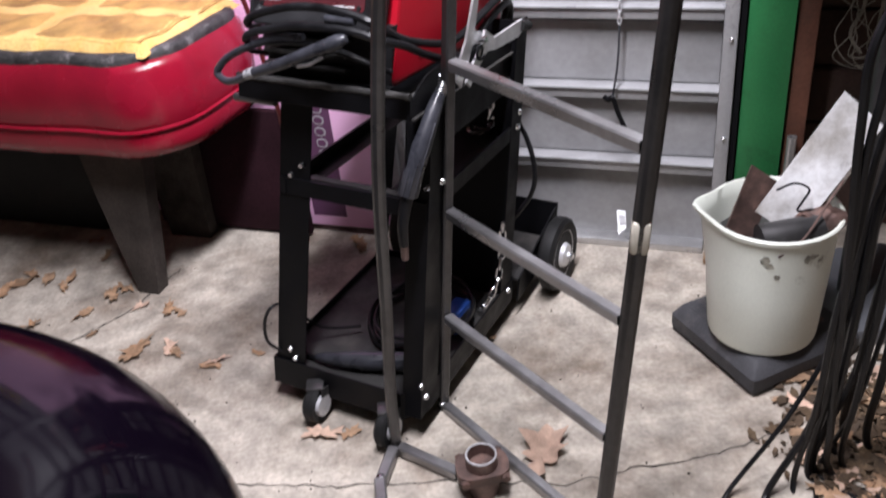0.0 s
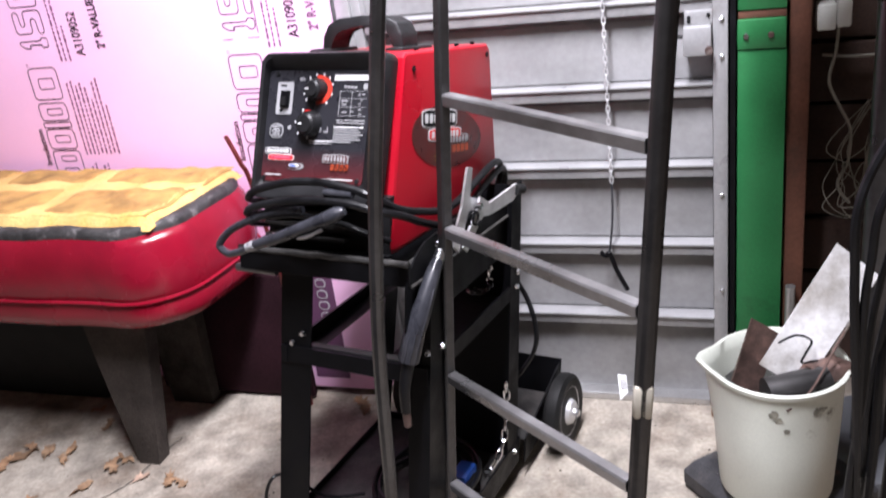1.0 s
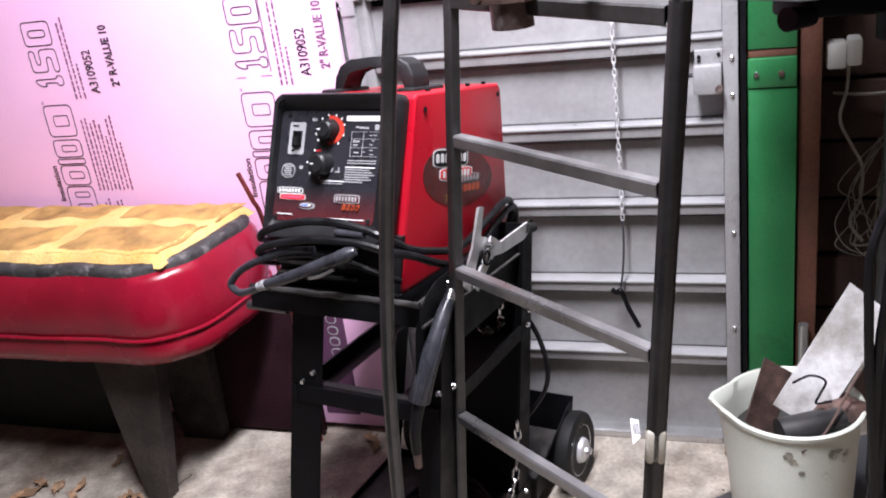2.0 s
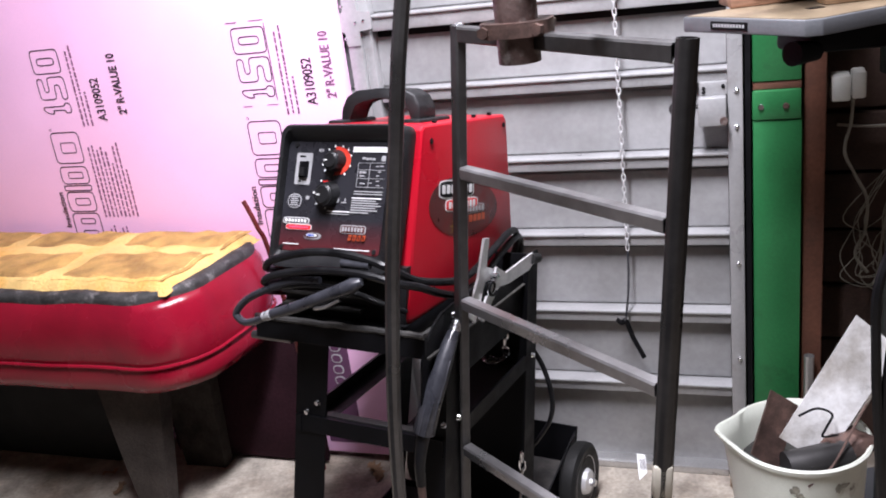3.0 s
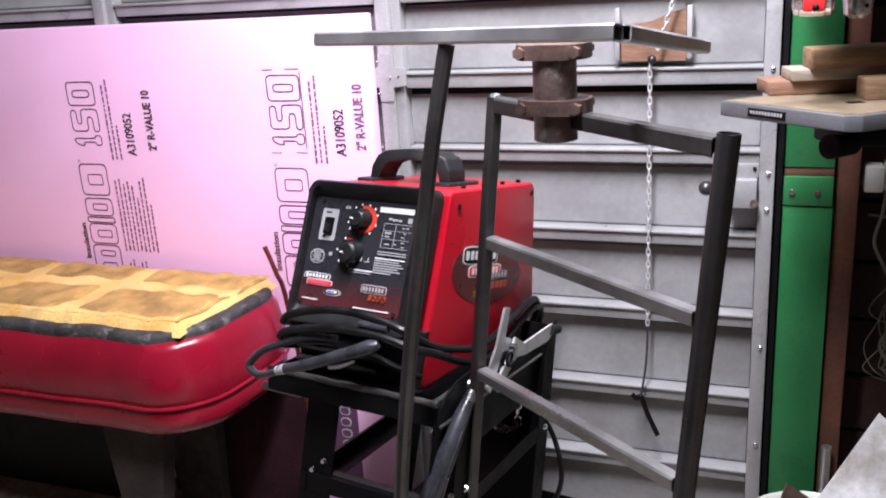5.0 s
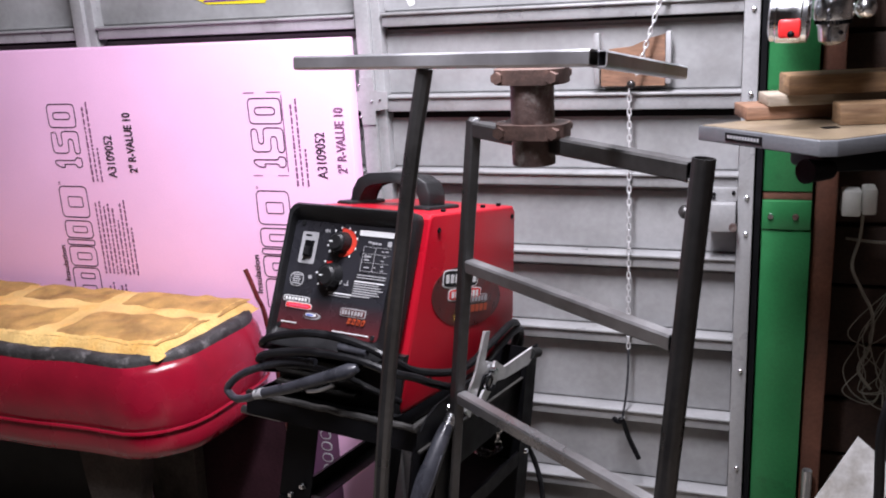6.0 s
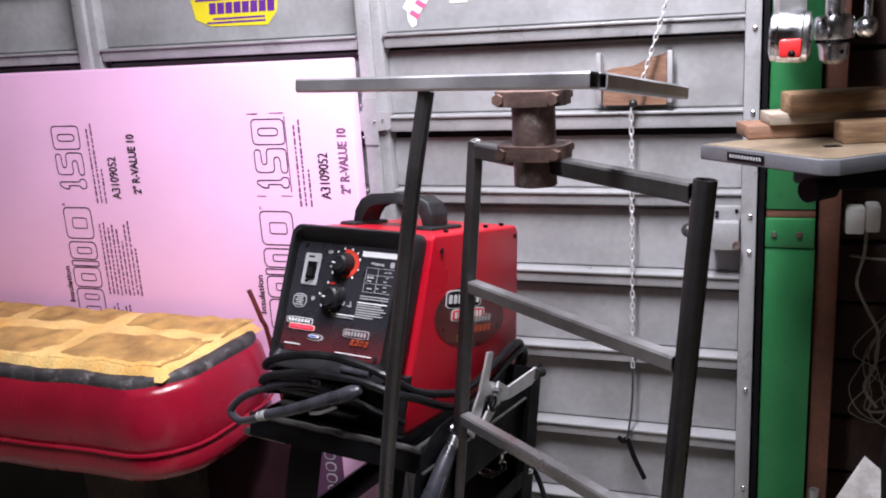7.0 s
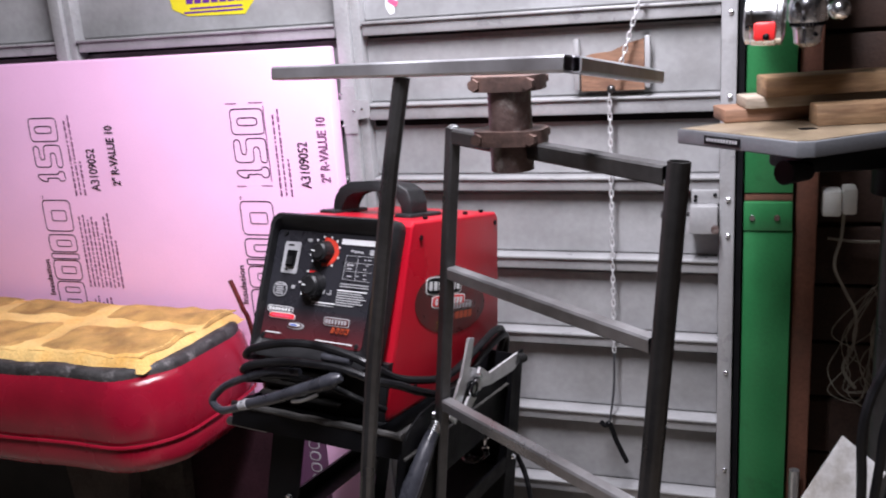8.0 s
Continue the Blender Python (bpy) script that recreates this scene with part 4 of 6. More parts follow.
# ---- welder ----
welder = thing("mig_welder", C(0.14, 0.2, 0.757), "red wire-feed welder with black front panel and carry handle", "welder")
A0, A1 = -0.004, 0.285
bm = B()
prof = [(0.012, 0.80), (0.062, 1.147), (0.072, 1.156), (0.405, 1.153), (0.418, 1.14), (0.462, 0.886), (0.485, 0.78), (0.02, 0.785)]
va = [bm.verts.new(C(A0 + 0.012, b, z)) for b, z in prof]
vb = [bm.verts.new(C(A1, b, z)) for b, z in prof]
bm.faces.new(va)
bm.faces.new(vb[::-1])
for i in range(len(prof)):
    j = (i + 1) % len(prof)
    bm.faces.new((va[i], va[j], vb[j], vb[i]))
bmesh.ops.bevel(bm, geom=[e for e in bm.edges if (e.verts[0] in va) == (e.verts[1] in va)], offset=0.008, segments=3, affect="EDGES", profile=0.5)
cover = part("cover", bm, RED, welder, "bright red sheet-metal cover")
for b, z in ((0.095, 1.125), (0.40, 1.13), (0.11, 0.83), (0.45, 0.82)):
    bm = B()
    rod(bm, C(A1 - 0.002, b, z), C(A1 + 0.002, b, z), 0.0055, n=10)
    part("screw", bm, BLACK, cover)
for b in (0.14, 0.22, 0.30, 0.37):
    bm = B()
    rod(bm, C(0.265, b, 1.154), C(0.265, b, 1.160), 0.005, n=8)
    part("screw", bm, BLACK, cover)


# the bezel's face: s across 0..1, t up 0..1, h out of it
def face(s, t, h=0.0):
    b = -0.018 + 0.062 * t - h
    return C(A0 - 0.006 + (A1 - A0 - 0.006) * s, b, 0.895 + 0.265 * t + 0.2 * h)


def facef(c):
    return face(c.x, c.y, c.z)


bm = B()
outer = [(x * 1.0 + 0.5, y + 0.5) for x, y in rounded(1.0, 1.0, 0.07, 5)]
inner = [(x + 0.445, y + 0.4975) for x, y in rounded(0.83, 0.77, 0.03, 5)]
o_b = [bm.verts.new(face(s, t, -0.022)) for s, t in outer]
o_f = [bm.verts.new(face(s, t, 0.012)) for s, t in outer]
o_m = [bm.verts.new(face(0.5 + (s - 0.5) * 0.975, 0.5 + (t - 0.5) * 0.975, 0.018)) for s, t in outer]
i_f = [bm.verts.new(face(0.5 + (s - 0.5) * 0.925, 0.5 + (t - 0.5) * 0.925, 0.0165)) for s, t in outer]
i_b = [bm.verts.new(face(s, t, -0.006)) for s, t in inner]
rings = [o_b, o_f, o_m, i_f, i_b]
for p, q in zip(rings, rings[1:]):
    for k in range(len(p)):
        bm.faces.new((p[k], p[(k + 1) % len(p)], q[(k + 1) % len(q)], q[k]))
bezel = part("bezel", bm, PLASTIC, welder, "black moulded front bezel", smooth=40)
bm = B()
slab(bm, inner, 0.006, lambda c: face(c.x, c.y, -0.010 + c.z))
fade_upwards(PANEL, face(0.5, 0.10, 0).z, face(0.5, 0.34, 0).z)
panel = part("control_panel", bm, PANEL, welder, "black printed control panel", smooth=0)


def decal(name, s0, s1, t0, t1, mat, parent=None, label="", h=-0.0035, r=0.0):
    bm = B()
    if r:
        pts = [((s0 + s1) / 2 + x * (s1 - s0), (t0 + t1) / 2 + y * (t1 - t0)) for x, y in rounded(1, 1, r, 4)]
    else:
        pts = [(s0, t0), (s1, t0), (s1, t1), (s0, t1)]
    slab(bm, pts, 0.0006, lambda c: face(c.x, c.y, h + c.z))
    return part(name, bm, mat, parent or panel, label, smooth=0)


def disc(name, s, t, rs, mat, parent, h0, h1, n=24, taper=1.0):
    bm = B()
    rt = rs * (A1 - A0) / 0.265
    lo = [bm.verts.new(face(s + rs * math.cos(2 * math.pi * k / n), t + rt * math.sin(2 * math.pi * k / n), h0)) for k in range(n)]
    hi = [bm.verts.new(face(s + taper * rs * math.cos(2 * math.pi * k / n), t + taper * rt * math.sin(2 * math.pi * k / n), h1)) for k in range(n)]
    bm.faces.new(hi)
    for k in range(n):
        bm.faces.new((lo[k], lo[(k + 1) % n], hi[(k + 1) % n], hi[k]))
    return part(name, bm, mat, parent)


sw = decal("switch_plate", 0.108, 0.242, 0.578, 0.803, GREY_P, label="pale grey power switch plate", r=0.08)
decal("switch_print", 0.135, 0.185, 0.772, 0.784, BLACK, sw, h=-0.0029)
decal("switch_print", 0.140, 0.165, 0.598, 0.610, BLACK, sw, h=-0.0029)
bm = B()
box(bm, (0.150, 0.628, -0.003), (0.218, 0.742, 0.002), facef, 0.0)
well = part("rocker_frame", bm, BLACK, sw)
bm = B()
box(bm, (0.163, 0.640, 0.002), (0.205, 0.700, 0.007), facef, 0.0)
part("rocker", bm, PLASTIC, well)
for k, (s, t) in enumerate(((0.446, 0.750), (0.416, 0.517))):
    bm = B()
    n = 24
    if k == 0:
        arc = [(-95 + 195 * i / n) for i in range(n + 1)]
        o = [(s + 0.112 * math.cos(radians(x)), t + 0.100 * math.sin(radians(x))) for x in arc]
        i_ = [(s + 0.078 * math.cos(radians(x)), t + 0.068 * math.sin(radians(x))) for x in arc]
        slab(bm, o + i_[::-1], 0.0006, lambda c: face(c.x, c.y, -0.0034 + c.z))
        part("red_arc", bm, ARC_P, panel, "orange-red dial arc", smooth=0)
    else:
        bm.free()
        decal("red_mark", s - 0.065, s - 0.02, t + 0.060, t + 0.095, RED_P)
    kn = disc("knob", s, t, (0.072, 0.084)[k], PLASTIC, welder, -0.004, 0.017, 28, 0.86)
    disc("cap", s, t, (0.058, 0.068)[k], PLASTIC, kn, 0.016, 0.0215, 28, 0.75)
    bm = B()
    box(bm, (s - 0.045, t - 0.004, 0.0216), (s - 0.018, t + 0.004, 0.0222), facef)
    part("pointer", bm, WHITE_P, kn)
for s, t in ((0.372, 0.829), (0.421, 0.853), (0.483, 0.852), (0.530, 0.829), (0.556, 0.787), (0.556, 0.718), (0.520, 0.660), (0.335, 0.723), (0.356, 0.681), (0.336, 0.608), (0.284, 0.525), (0.314, 0.448), (0.392, 0.420)):
    decal("dial_mark", s - 0.006, s + 0.006, t - 0.008, t + 0.008, WHITE_P, r=0.3)
for s0, s1, t0, t1 in ((0.290, 0.303, 0.812, 0.832), (0.306, 0.311, 0.806, 0.838), (0.316, 0.329, 0.812, 0.832), (0.222, 0.250, 0.474, 0.500), (0.465, 0.500, 0.462, 0.496), (0.520, 0.560, 0.460, 0.468), (0.545, 0.552, 0.468, 0.495)):
    decal("panel_symbol", s0, s1, t0, t1, GREY_P, r=0.3)
decal("symbol_hole", 0.473, 0.492, 0.470, 0.488, PANEL, h=-0.0029, r=0.4)
decal("white_strip", 0.569, 0.838, 0.812, 0.850, WHITE_P)
# settings table: its lines, symbols and figures as small marks
for t in (0.738, 0.690, 0.632, 0.572):
    decal("table_line", 0.622, 0.836, t, t + 0.003, GREY_P)
for s in (0.622, 0.715):
    decal("table_line", s, s + 0.003, 0.575, 0.738, GREY_P)
for s0, s1, t0, t1 in ((0.650, 0.676, 0.765, 0.779), (0.680, 0.700, 0.758, 0.776), (0.704, 0.722, 0.760, 0.775), (0.727, 0.752, 0.758, 0.773), (0.800, 0.832, 0.752, 0.790), (0.640, 0.652, 0.664, 0.686), (0.656, 0.690, 0.668, 0.682), (0.765, 0.785, 0.712, 0.720), (0.795, 0.820, 0.714, 0.722), (0.785, 0.805, 0.676, 0.684), (0.640, 0.680, 0.646, 0.655), (0.770, 0.795, 0.650, 0.657), (0.650, 0.690, 0.594, 0.604), (0.722, 0.742, 0.600, 0.607), (0.775, 0.800, 0.612, 0.620), (0.780, 0.805, 0.584, 0.591)):
    decal("panel_print", s0, s1, t0, t1, GREY_P, r=0.25)
for k in range(2):
    decal("text_bar", 0.612, 0.835, 0.540 - 0.017 * k, 0.547 - 0.017 * k, GREY_P)
for k in range(7):
    decal("text_bar", 0.600, 0.832 - 0.02 * ((k * 2) % 3) - (0.09 if k == 6 else 0), 0.494 - 0.0165 * k, 0.502 - 0.0165 * k, WHITE_P if k == 0 else GREY_P)
decal("text_bar", 0.410, 0.598, 0.396, 0.404, WHITE_P)
decal("text_bar", 0.410, 0.590, 0.380, 0.386, GREY_P)
decal("round_seal", 0.072, 0.188, 0.410, 0.512, GREY_P, r=0.4)
decal("seal_field", 0.080, 0.180, 0.418, 0.504, PANEL, h=-0.0029, r=0.4)
for k in range(5):
    decal("seal_print", 0.095 + 0.008 * (k % 2), 0.165 - 0.008 * (k % 2), 0.428 + 0.015 * k, 0.437 + 0.015 * k, GREY_P, h=-0.0024)
decal("maker_badge", 0.052, 0.272, 0.300, 0.345, WHITE_P, label="white and black maker's badge shape", r=0.2)
decal("badge_field", 0.058, 0.266, 0.305, 0.340, BLACK, h=-0.0030, r=0.2)
for k in range(7):
    decal("badge_bar", 0.070 + 0.027 * k, 0.089 + 0.027 * k, 0.311, 0.334, WHITE_P, h=-0.0024, r=0.25)
decal("badge_edge", 0.080, 0.298, 0.257, 0.299, WHITE_P, h=-0.0034, r=0.2)
decal("badge_red", 0.085, 0.293, 0.261, 0.295, RED_P, h=-0.0028, r=0.2)
for k in range(8):
    decal("badge_bar", 0.110 + 0.021 * k, 0.123 + 0.021 * k, 0.271, 0.285, PINK_P, h=-0.0022)
decal("oval_badge", 0.238, 0.385, 0.197, 0.245, GREY_P, r=0.45)
decal("oval_field", 0.240, 0.365, 0.204, 0.243, PANEL, h=-0.0029, r=0.45)
decal("oval_print", 0.262, 0.352, 0.216, 0.237, WHITE_P, h=-0.0024, r=0.35)
decal("oval_print", 0.270, 0.330, 0.221, 0.231, BLUE_P, h=-0.0019, r=0.35)
decal("model_badge", 0.537, 0.740, 0.252, 0.311, GREY_P, r=0.15)
decal("badge_field", 0.545, 0.732, 0.259, 0.304, DARK_RED, h=-0.0029, r=0.1)
for k, w in enumerate((0.022, 0.018, 0.016, 0.018, 0.020, 0.020, 0.018)):
    decal("badge_bar", 0.553 + 0.025 * k, 0.553 + 0.025 * k + w * 0.8, 0.266, 0.297, GREY_P, h=-0.0023, r=0.2)
for k in range(4):
    pts = [(0.606 + 0.037 * k, 0.208), (0.630 + 0.037 * k, 0.208), (0.640 + 0.037 * k, 0.246), (0.616 + 0.037 * k, 0.246)]
    bm = B()
    slab(bm, pts, 0.0005, lambda c: face(c.x, c.y, -0.0018 + c.z))
    fig = part("figure_shape", bm, ORANGE, panel, smooth=0)
    decal("figure_hole", 0.617 + 0.037 * k, 0.628 + 0.037 * k, 0.217 + 0.012 * (k == 0), 0.236, DARK_RED, fig, h=-0.0012)
decal("text_bar", 0.066, 0.200, 0.155, 0.162, WHITE_P)
decal("text_bar", 0.498, 0.787, 0.142, 0.149, WHITE_P)
for s, t in ((0.100, 0.862), (0.822, 0.142), (0.055, 0.135)):
    disc("panel_screw", s, t, 0.015, PLASTIC, panel, -0.004, -0.001, 10)
# lower louvred front
bm = B()
slab(bm, [(A0 + 0.004, 0.762), (A1 - 0.004, 0.762), (A1 - 0.002, 0.90), (A0, 0.90)], 0.02, lambda c: C(c.x, 0.012 + c.z, c.y))
base = part("base_front", bm, PLASTIC, welder, smooth=0)
for k in range(4):
    bm = B()
    box(bm, (A0 + 0.01, -0.012, 0.812 + 0.026 * k), (A1 - 0.09, 0.016, 0.820 + 0.026 * k), cf, 0.002)
    part("louvre", bm, DUSTY, base)
bm = B()
box(bm, (A0, 0.0, 0.757), (A1, 0.47, 0.79), cf, 0.004)
part("base_pan", bm, BLACK, welder)
bm = B()
strap = [(0.030, 1.15), (0.033, 1.185), (0.045, 1.208), (0.068, 1.220), (0.125, 1.224), (0.182, 1.220), (0.205, 1.208), (0.217, 1.185), (0.220, 1.15)]
ins = [(0.052, 1.15), (0.054, 1.178), (0.064, 1.194), (0.080, 1.201), (0.125, 1.204), (0.170, 1.201), (0.186, 1.194), (0.196, 1.178), (0.198, 1.15)]
slab(bm, strap + ins[::-1], 0.062, lambda c: C(c.x, 0.165 + c.z, c.y))
bmesh.ops.bevel(bm, geom=list(bm.edges), offset=0.004, segments=2, affect="EDGES", profile=0.5)
handle = part("carry_handle", bm, PLASTIC, welder, "black plastic carry handle", smooth=50)
for a in (0.035, 0.214):
    bm = B()
    box(bm, (a - 0.02, 0.14, 1.15), (a + 0.02, 0.26, 1.162), cf, 0.005)
    part("handle_foot", bm, PLASTIC, handle)


# side decal: dark disc with badge shapes
def on_side(b, z, h=0.0):
    return C(A1 + 0.0006 + h, b, z)


bm = B()
slab(bm, [(0.235 + 0.148 * math.cos(2 * math.pi * k / 40), 0.972 + 0.066 * math.sin(2 * math.pi * k / 40) - 0.03 * math.cos(2 * math.pi * k / 40)) for k in range(40)], 0.0005, lambda c: on_side(c.x, c.y, c.z))
roundel = part("side_roundel", bm, DARK_RED, cover, "dark round decal with badge shapes", smooth=0)
badges = [(0.124, 0.268, 1.008, 1.046, WHITE_P, 0.0006), (0.128, 0.264, 1.011, 1.043, BLACK, 0.001), (0.150, 0.288, 0.980, 1.008, WHITE_P, 0.0006), (0.154, 0.284, 0.983, 1.005, RED_P, 0.001), (0.214, 0.320, 0.970, 0.991, GREY_P, 0.0006), (0.219, 0.315, 0.9725, 0.9885, DARK_RED, 0.001)]
badges += [(0.135 + 0.0185 * k, 0.148 + 0.0185 * k, 1.018, 1.036, WHITE_P, 0.0014) for k in range(7)]
badges += [(0.163 + 0.0145 * k, 0.173 + 0.0145 * k, 0.987, 1.001, WHITE_P, 0.0014) for k in range(8)]
badges += [(0.224 + 0.0135 * k, 0.233 + 0.0135 * k, 0.9745, 0.9865, GREY_P, 0.0014) for k in range(7)]
badges += [(0.252 + 0.019 * k, 0.266 + 0.019 * k, 0.951, 0.968, ORANGE, 0.0006) for k in range(4)]
for b0, b1, z0, z1, mt, h in badges:
    bm = B()
    pts = [((b0 + b1) / 2 + x * (b1 - b0), (z0 + z1) / 2 + y * (z1 - z0)) for x, y in rounded(1, 1, 0.2, 4)]
    slab(bm, pts, 0.0004, lambda c: on_side(c.x, c.y - 0.13 * (c.x - 0.13), h + c.z))
    part("badge_shape", bm, mt, roundel, smooth=0)

# printed spray of sparks on the roundel
random.seed(12)
for k in range(22):
    q = radians(random.uniform(70, 290))
    r0, r1 = random.uniform(0.004, 0.015), random.uniform(0.018, 0.042)
    bm = B()
    dx, dz = math.cos(q), math.sin(q) * 0.8
    pts = [(0.205 + r0 * dx - 0.0012 * dz, 0.942 + r0 * dz + 0.0012 * dx), (0.205 + r0 * dx + 0.0012 * dz, 0.942 + r0 * dz - 0.0012 * dx), (0.205 + r1 * dx, 0.942 + r1 * dz)]
    slab(bm, pts, 0.0004, lambda c: on_side(c.x, c.y, 0.0006 + c.z))
    part("spark_print", bm, SPARK, roundel, smooth=0)

# leads wrapped round the welder, and the gun lying in front
lead = thing("welding_lead", C(0.1, -0.05, 0.85), "thick black welding lead wrapped round the welder's front", "cable")
for k, pts in enumerate((
    [(-0.03, 0.12, 0.845), (-0.022, 0.0, 0.88), (0.006, -0.055, 0.908), (0.034, -0.062, 0.927), (0.107, -0.06, 0.944), (0.181, -0.06, 0.947), (0.245, -0.06, 0.939), (0.288, -0.054, 0.924), (0.312, -0.01, 0.888), (0.316, 0.071, 0.859), (0.316, 0.162, 0.836), (0.316, 0.229, 0.838), (0.318, 0.31, 0.862), (0.318, 0.382, 0.881), (0.314, 0.426, 0.870), (0.31, 0.443, 0.832), (0.306, 0.42, 0.789), (0.30, 0.40, 0.77)],
    [(-0.03, 0.12, 0.82), (-0.026, 0.0, 0.852), (0.004, -0.060, 0.879), (0.031, -0.067, 0.896), (0.113, -0.066, 0.912), (0.201, -0.066, 0.916), (0.258, -0.066, 0.912), (0.302, -0.055, 0.898), (0.322, -0.01, 0.875), (0.324, 0.05, 0.846), (0.322, 0.132, 0.813), (0.32, 0.19, 0.800), (0.318, 0.26, 0.806), (0.318, 0.34, 0.838), (0.318, 0.41, 0.858), (0.314, 0.452, 0.846), (0.31, 0.462, 0.80), (0.30, 0.44, 0.775)],
    [(-0.025, 0.10, 0.80), (-0.028, 0.01, 0.828), (0.0, -0.050, 0.858), (0.05, -0.056, 0.873), (0.12, -0.05, 0.878), (0.20, -0.045, 0.868), (0.26, -0.03, 0.845), (0.29, 0.0, 0.82)],
)):
    bm = B()
    hose(bm, [C(*p) for p in pts], (0.0078, 0.0078, 0.006)[k], 9)
    part("lead_turn", bm, CABLE, lead)
bm = B()
rod(bm, C(0.19, -0.062, 0.931), C(0.25, -0.062, 0.929), 0.0085, 0.0075, 12)
part("lead_sleeve", bm, CABLE_GREY, lead, "grey rubber sleeve on the lead")
grip = thing("torch_handle", C(0.0, -0.1, 0.8), "grey rubber torch handle with looped lead across the tray", "welding gun")
bm = B()
hose(bm, [C(0.240, -0.074, 0.904), C(0.205, -0.082, 0.890), C(0.168, -0.085, 0.876), C(0.096, -0.085, 0.847), C(0.027, -0.085, 0.824)], lambda t: (0.0145 - 0.005 * t) * min(1, 0.5 + 4 * t), 14)
body = part("handle", bm, CABLE_GREY, grip)
bm = B()
hose(bm, [C(0.20, -0.088, 0.872), C(0.17, -0.092, 0.858), C(0.145, -0.09, 0.852)], 0.0035, 6)
part("trigger", bm, STEEL, body, "thin bright trigger lever")
bm = B()
rod(bm, C(0.040, -0.085, 0.828), C(0.020, -0.085, 0.821), 0.0108, 0.009, 12)
part("end_collar", bm, GREY_P, body, "pale worn collar")
bm = B()
hose(bm, [C(0.030, -0.085, 0.825), C(0.0, -0.081, 0.810), C(-0.034, -0.074, 0.799), C(-0.056, -0.07, 0.803), C(-0.064, -0.068, 0.815), C(-0.036, -0.067, 0.843), C(0.011, -0.064, 0.866), C(0.065, -0.058, 0.884), C(0.13, -0.05, 0.888)], 0.0075, 9)
part("lead_loop", bm, CABLE_GREY, grip)

# ground clamp on the side plate
clamp = thing("ground_clamp", C(0.37, 0.22, 0.83), "bright zinc spring ground clamp gripping the cart's side plate", "clamp")
piv = (0.372, 0.182, 0.843)
for pts, off in (([(0.147, 0.930), (0.168, 0.926), (0.160, 0.868), (0.197, 0.853), (0.193, 0.832), (0.155, 0.838), (0.132, 0.79), (0.118, 0.765), (0.095, 0.785), (0.110, 0.827), (0.127, 0.855)], 0.0), ([(0.368, 0.840), (0.385, 0.818), (0.352, 0.803), (0.245, 0.806), (0.205, 0.813), (0.165, 0.785), (0.140, 0.760), (0.122, 0.775), (0.148, 0.807), (0.176, 0.832), (0.19, 0.860), (0.235, 0.834)], 0.008)):
    bm = B()
    slab(bm, pts, 0.005, lambda c: C(0.370 + off + c.z, c.x, c.y))
    part("jaw_arm", bm, ZINC, clamp, smooth=0)
bm = B()
rod(bm, C(*piv) - CA * 0.008, C(*piv) + CA * 0.018, 0.007, n=10)
part("pivot", bm, CHROME, clamp)
bm = B()
rod(bm, C(0.374, 0.362, 0.826) + CA * 0.006, C(0.374, 0.405, 0.816) + CA * 0.006, 0.012, 0.011, 12)
part("handle_sleeve", bm, RUBBER, clamp)
bm = B()
hose(bm, [C(0.374, 0.165 + 0.015 * math.cos(t), 0.822 + 0.013 * math.sin(t)) + CA * 0.001 * k for k, t in enumerate([j * 0.7 for j in range(18)])], 0.003, 6, 3)
part("spring", bm, BLACK, clamp)
# cord hanging behind the cart
cord = thing("power_cord", C(0.42, 0.6, 0.3), "black power cord drooping behind the cart", "cable")
bm = B()
hose(bm, [C(0.27, 0.49, 0.66), C(0.312, 0.50, 0.578), C(0.368, 0.50, 0.496), C(0.396, 0.50, 0.4155), C(0.394, 0.50, 0.355), C(0.366, 0.50, 0.297), C(0.343, 0.505, 0.255), C(0.31, 0.52, 0.12)], 0.006, 8)
part("cord_run", bm, CABLE, cord)


# ---- bucket on its platform ----
e1, e2 = Vector((0.3637, -0.9315, 0)), Vector((0.9315, 0.3637, 0))
P0 = Vector((0.537, 1.75, 0))
plat = thing("rubber_platform", P0 + e1 * 0.15 + e2 * 0.15, "low black moulded platform with sloping sides under the bucket", "platform")
bm = B()
lv = ((0.0, 0.016), (0.0, 0.048), (0.014, 0.072), (0.024, 0.08))
rings = [[bm.verts.new(P0 + e1 * (0.150 + x) + e2 * (0.155 + y) + Vector((0, 0, z))) for x, y in rounded(0.30 - 2 * i, 0.31 - 2 * i, 0.012, 3)] for i, z in lv]
for p, q in zip(rings, rings[1:]):
    for k in range(len(p)):
        bm.faces.new((p[k], p[(k + 1) % len(p)], q[(k + 1) % len(q)], q[k]))
bm.faces.new(rings[-1])
bm.faces.new(rings[0][::-1])
part("body", bm, MAT_RUB, plat)
for x, y in ((0.035, 0.035), (0.265, 0.035), (0.035, 0.275), (0.265, 0.275)):
    bm = B()
    box(bm, (x - 0.03, y - 0.03, 0.0), (x + 0.03, y + 0.03, 0.0165), lambda c: P0 + e1 * c.x + e2 * c.y + Vector((0, 0, c.z)), 0.003)
    part("foot", bm, MAT_RUB, plat)
bm = B()
slab(bm, rounded(0.25, 0.26, 0.012, 3), 0.002, lambda c: P0 + e1 * (0.150 + c.x) + e2 * (0.155 + c.y) + Vector((0, 0, 0.0796 + c.z)))
part("dusty_top", bm, MAT_RUB, plat, "dusty grey top face", smooth=0)
bm = B()
box(bm, (0.06, 0.06, 0.081), (0.24, 0.25, 0.0858), lambda c: P0 + e1 * c.x + e2 * c.y + Vector((0, 0, c.z)), 0.002)
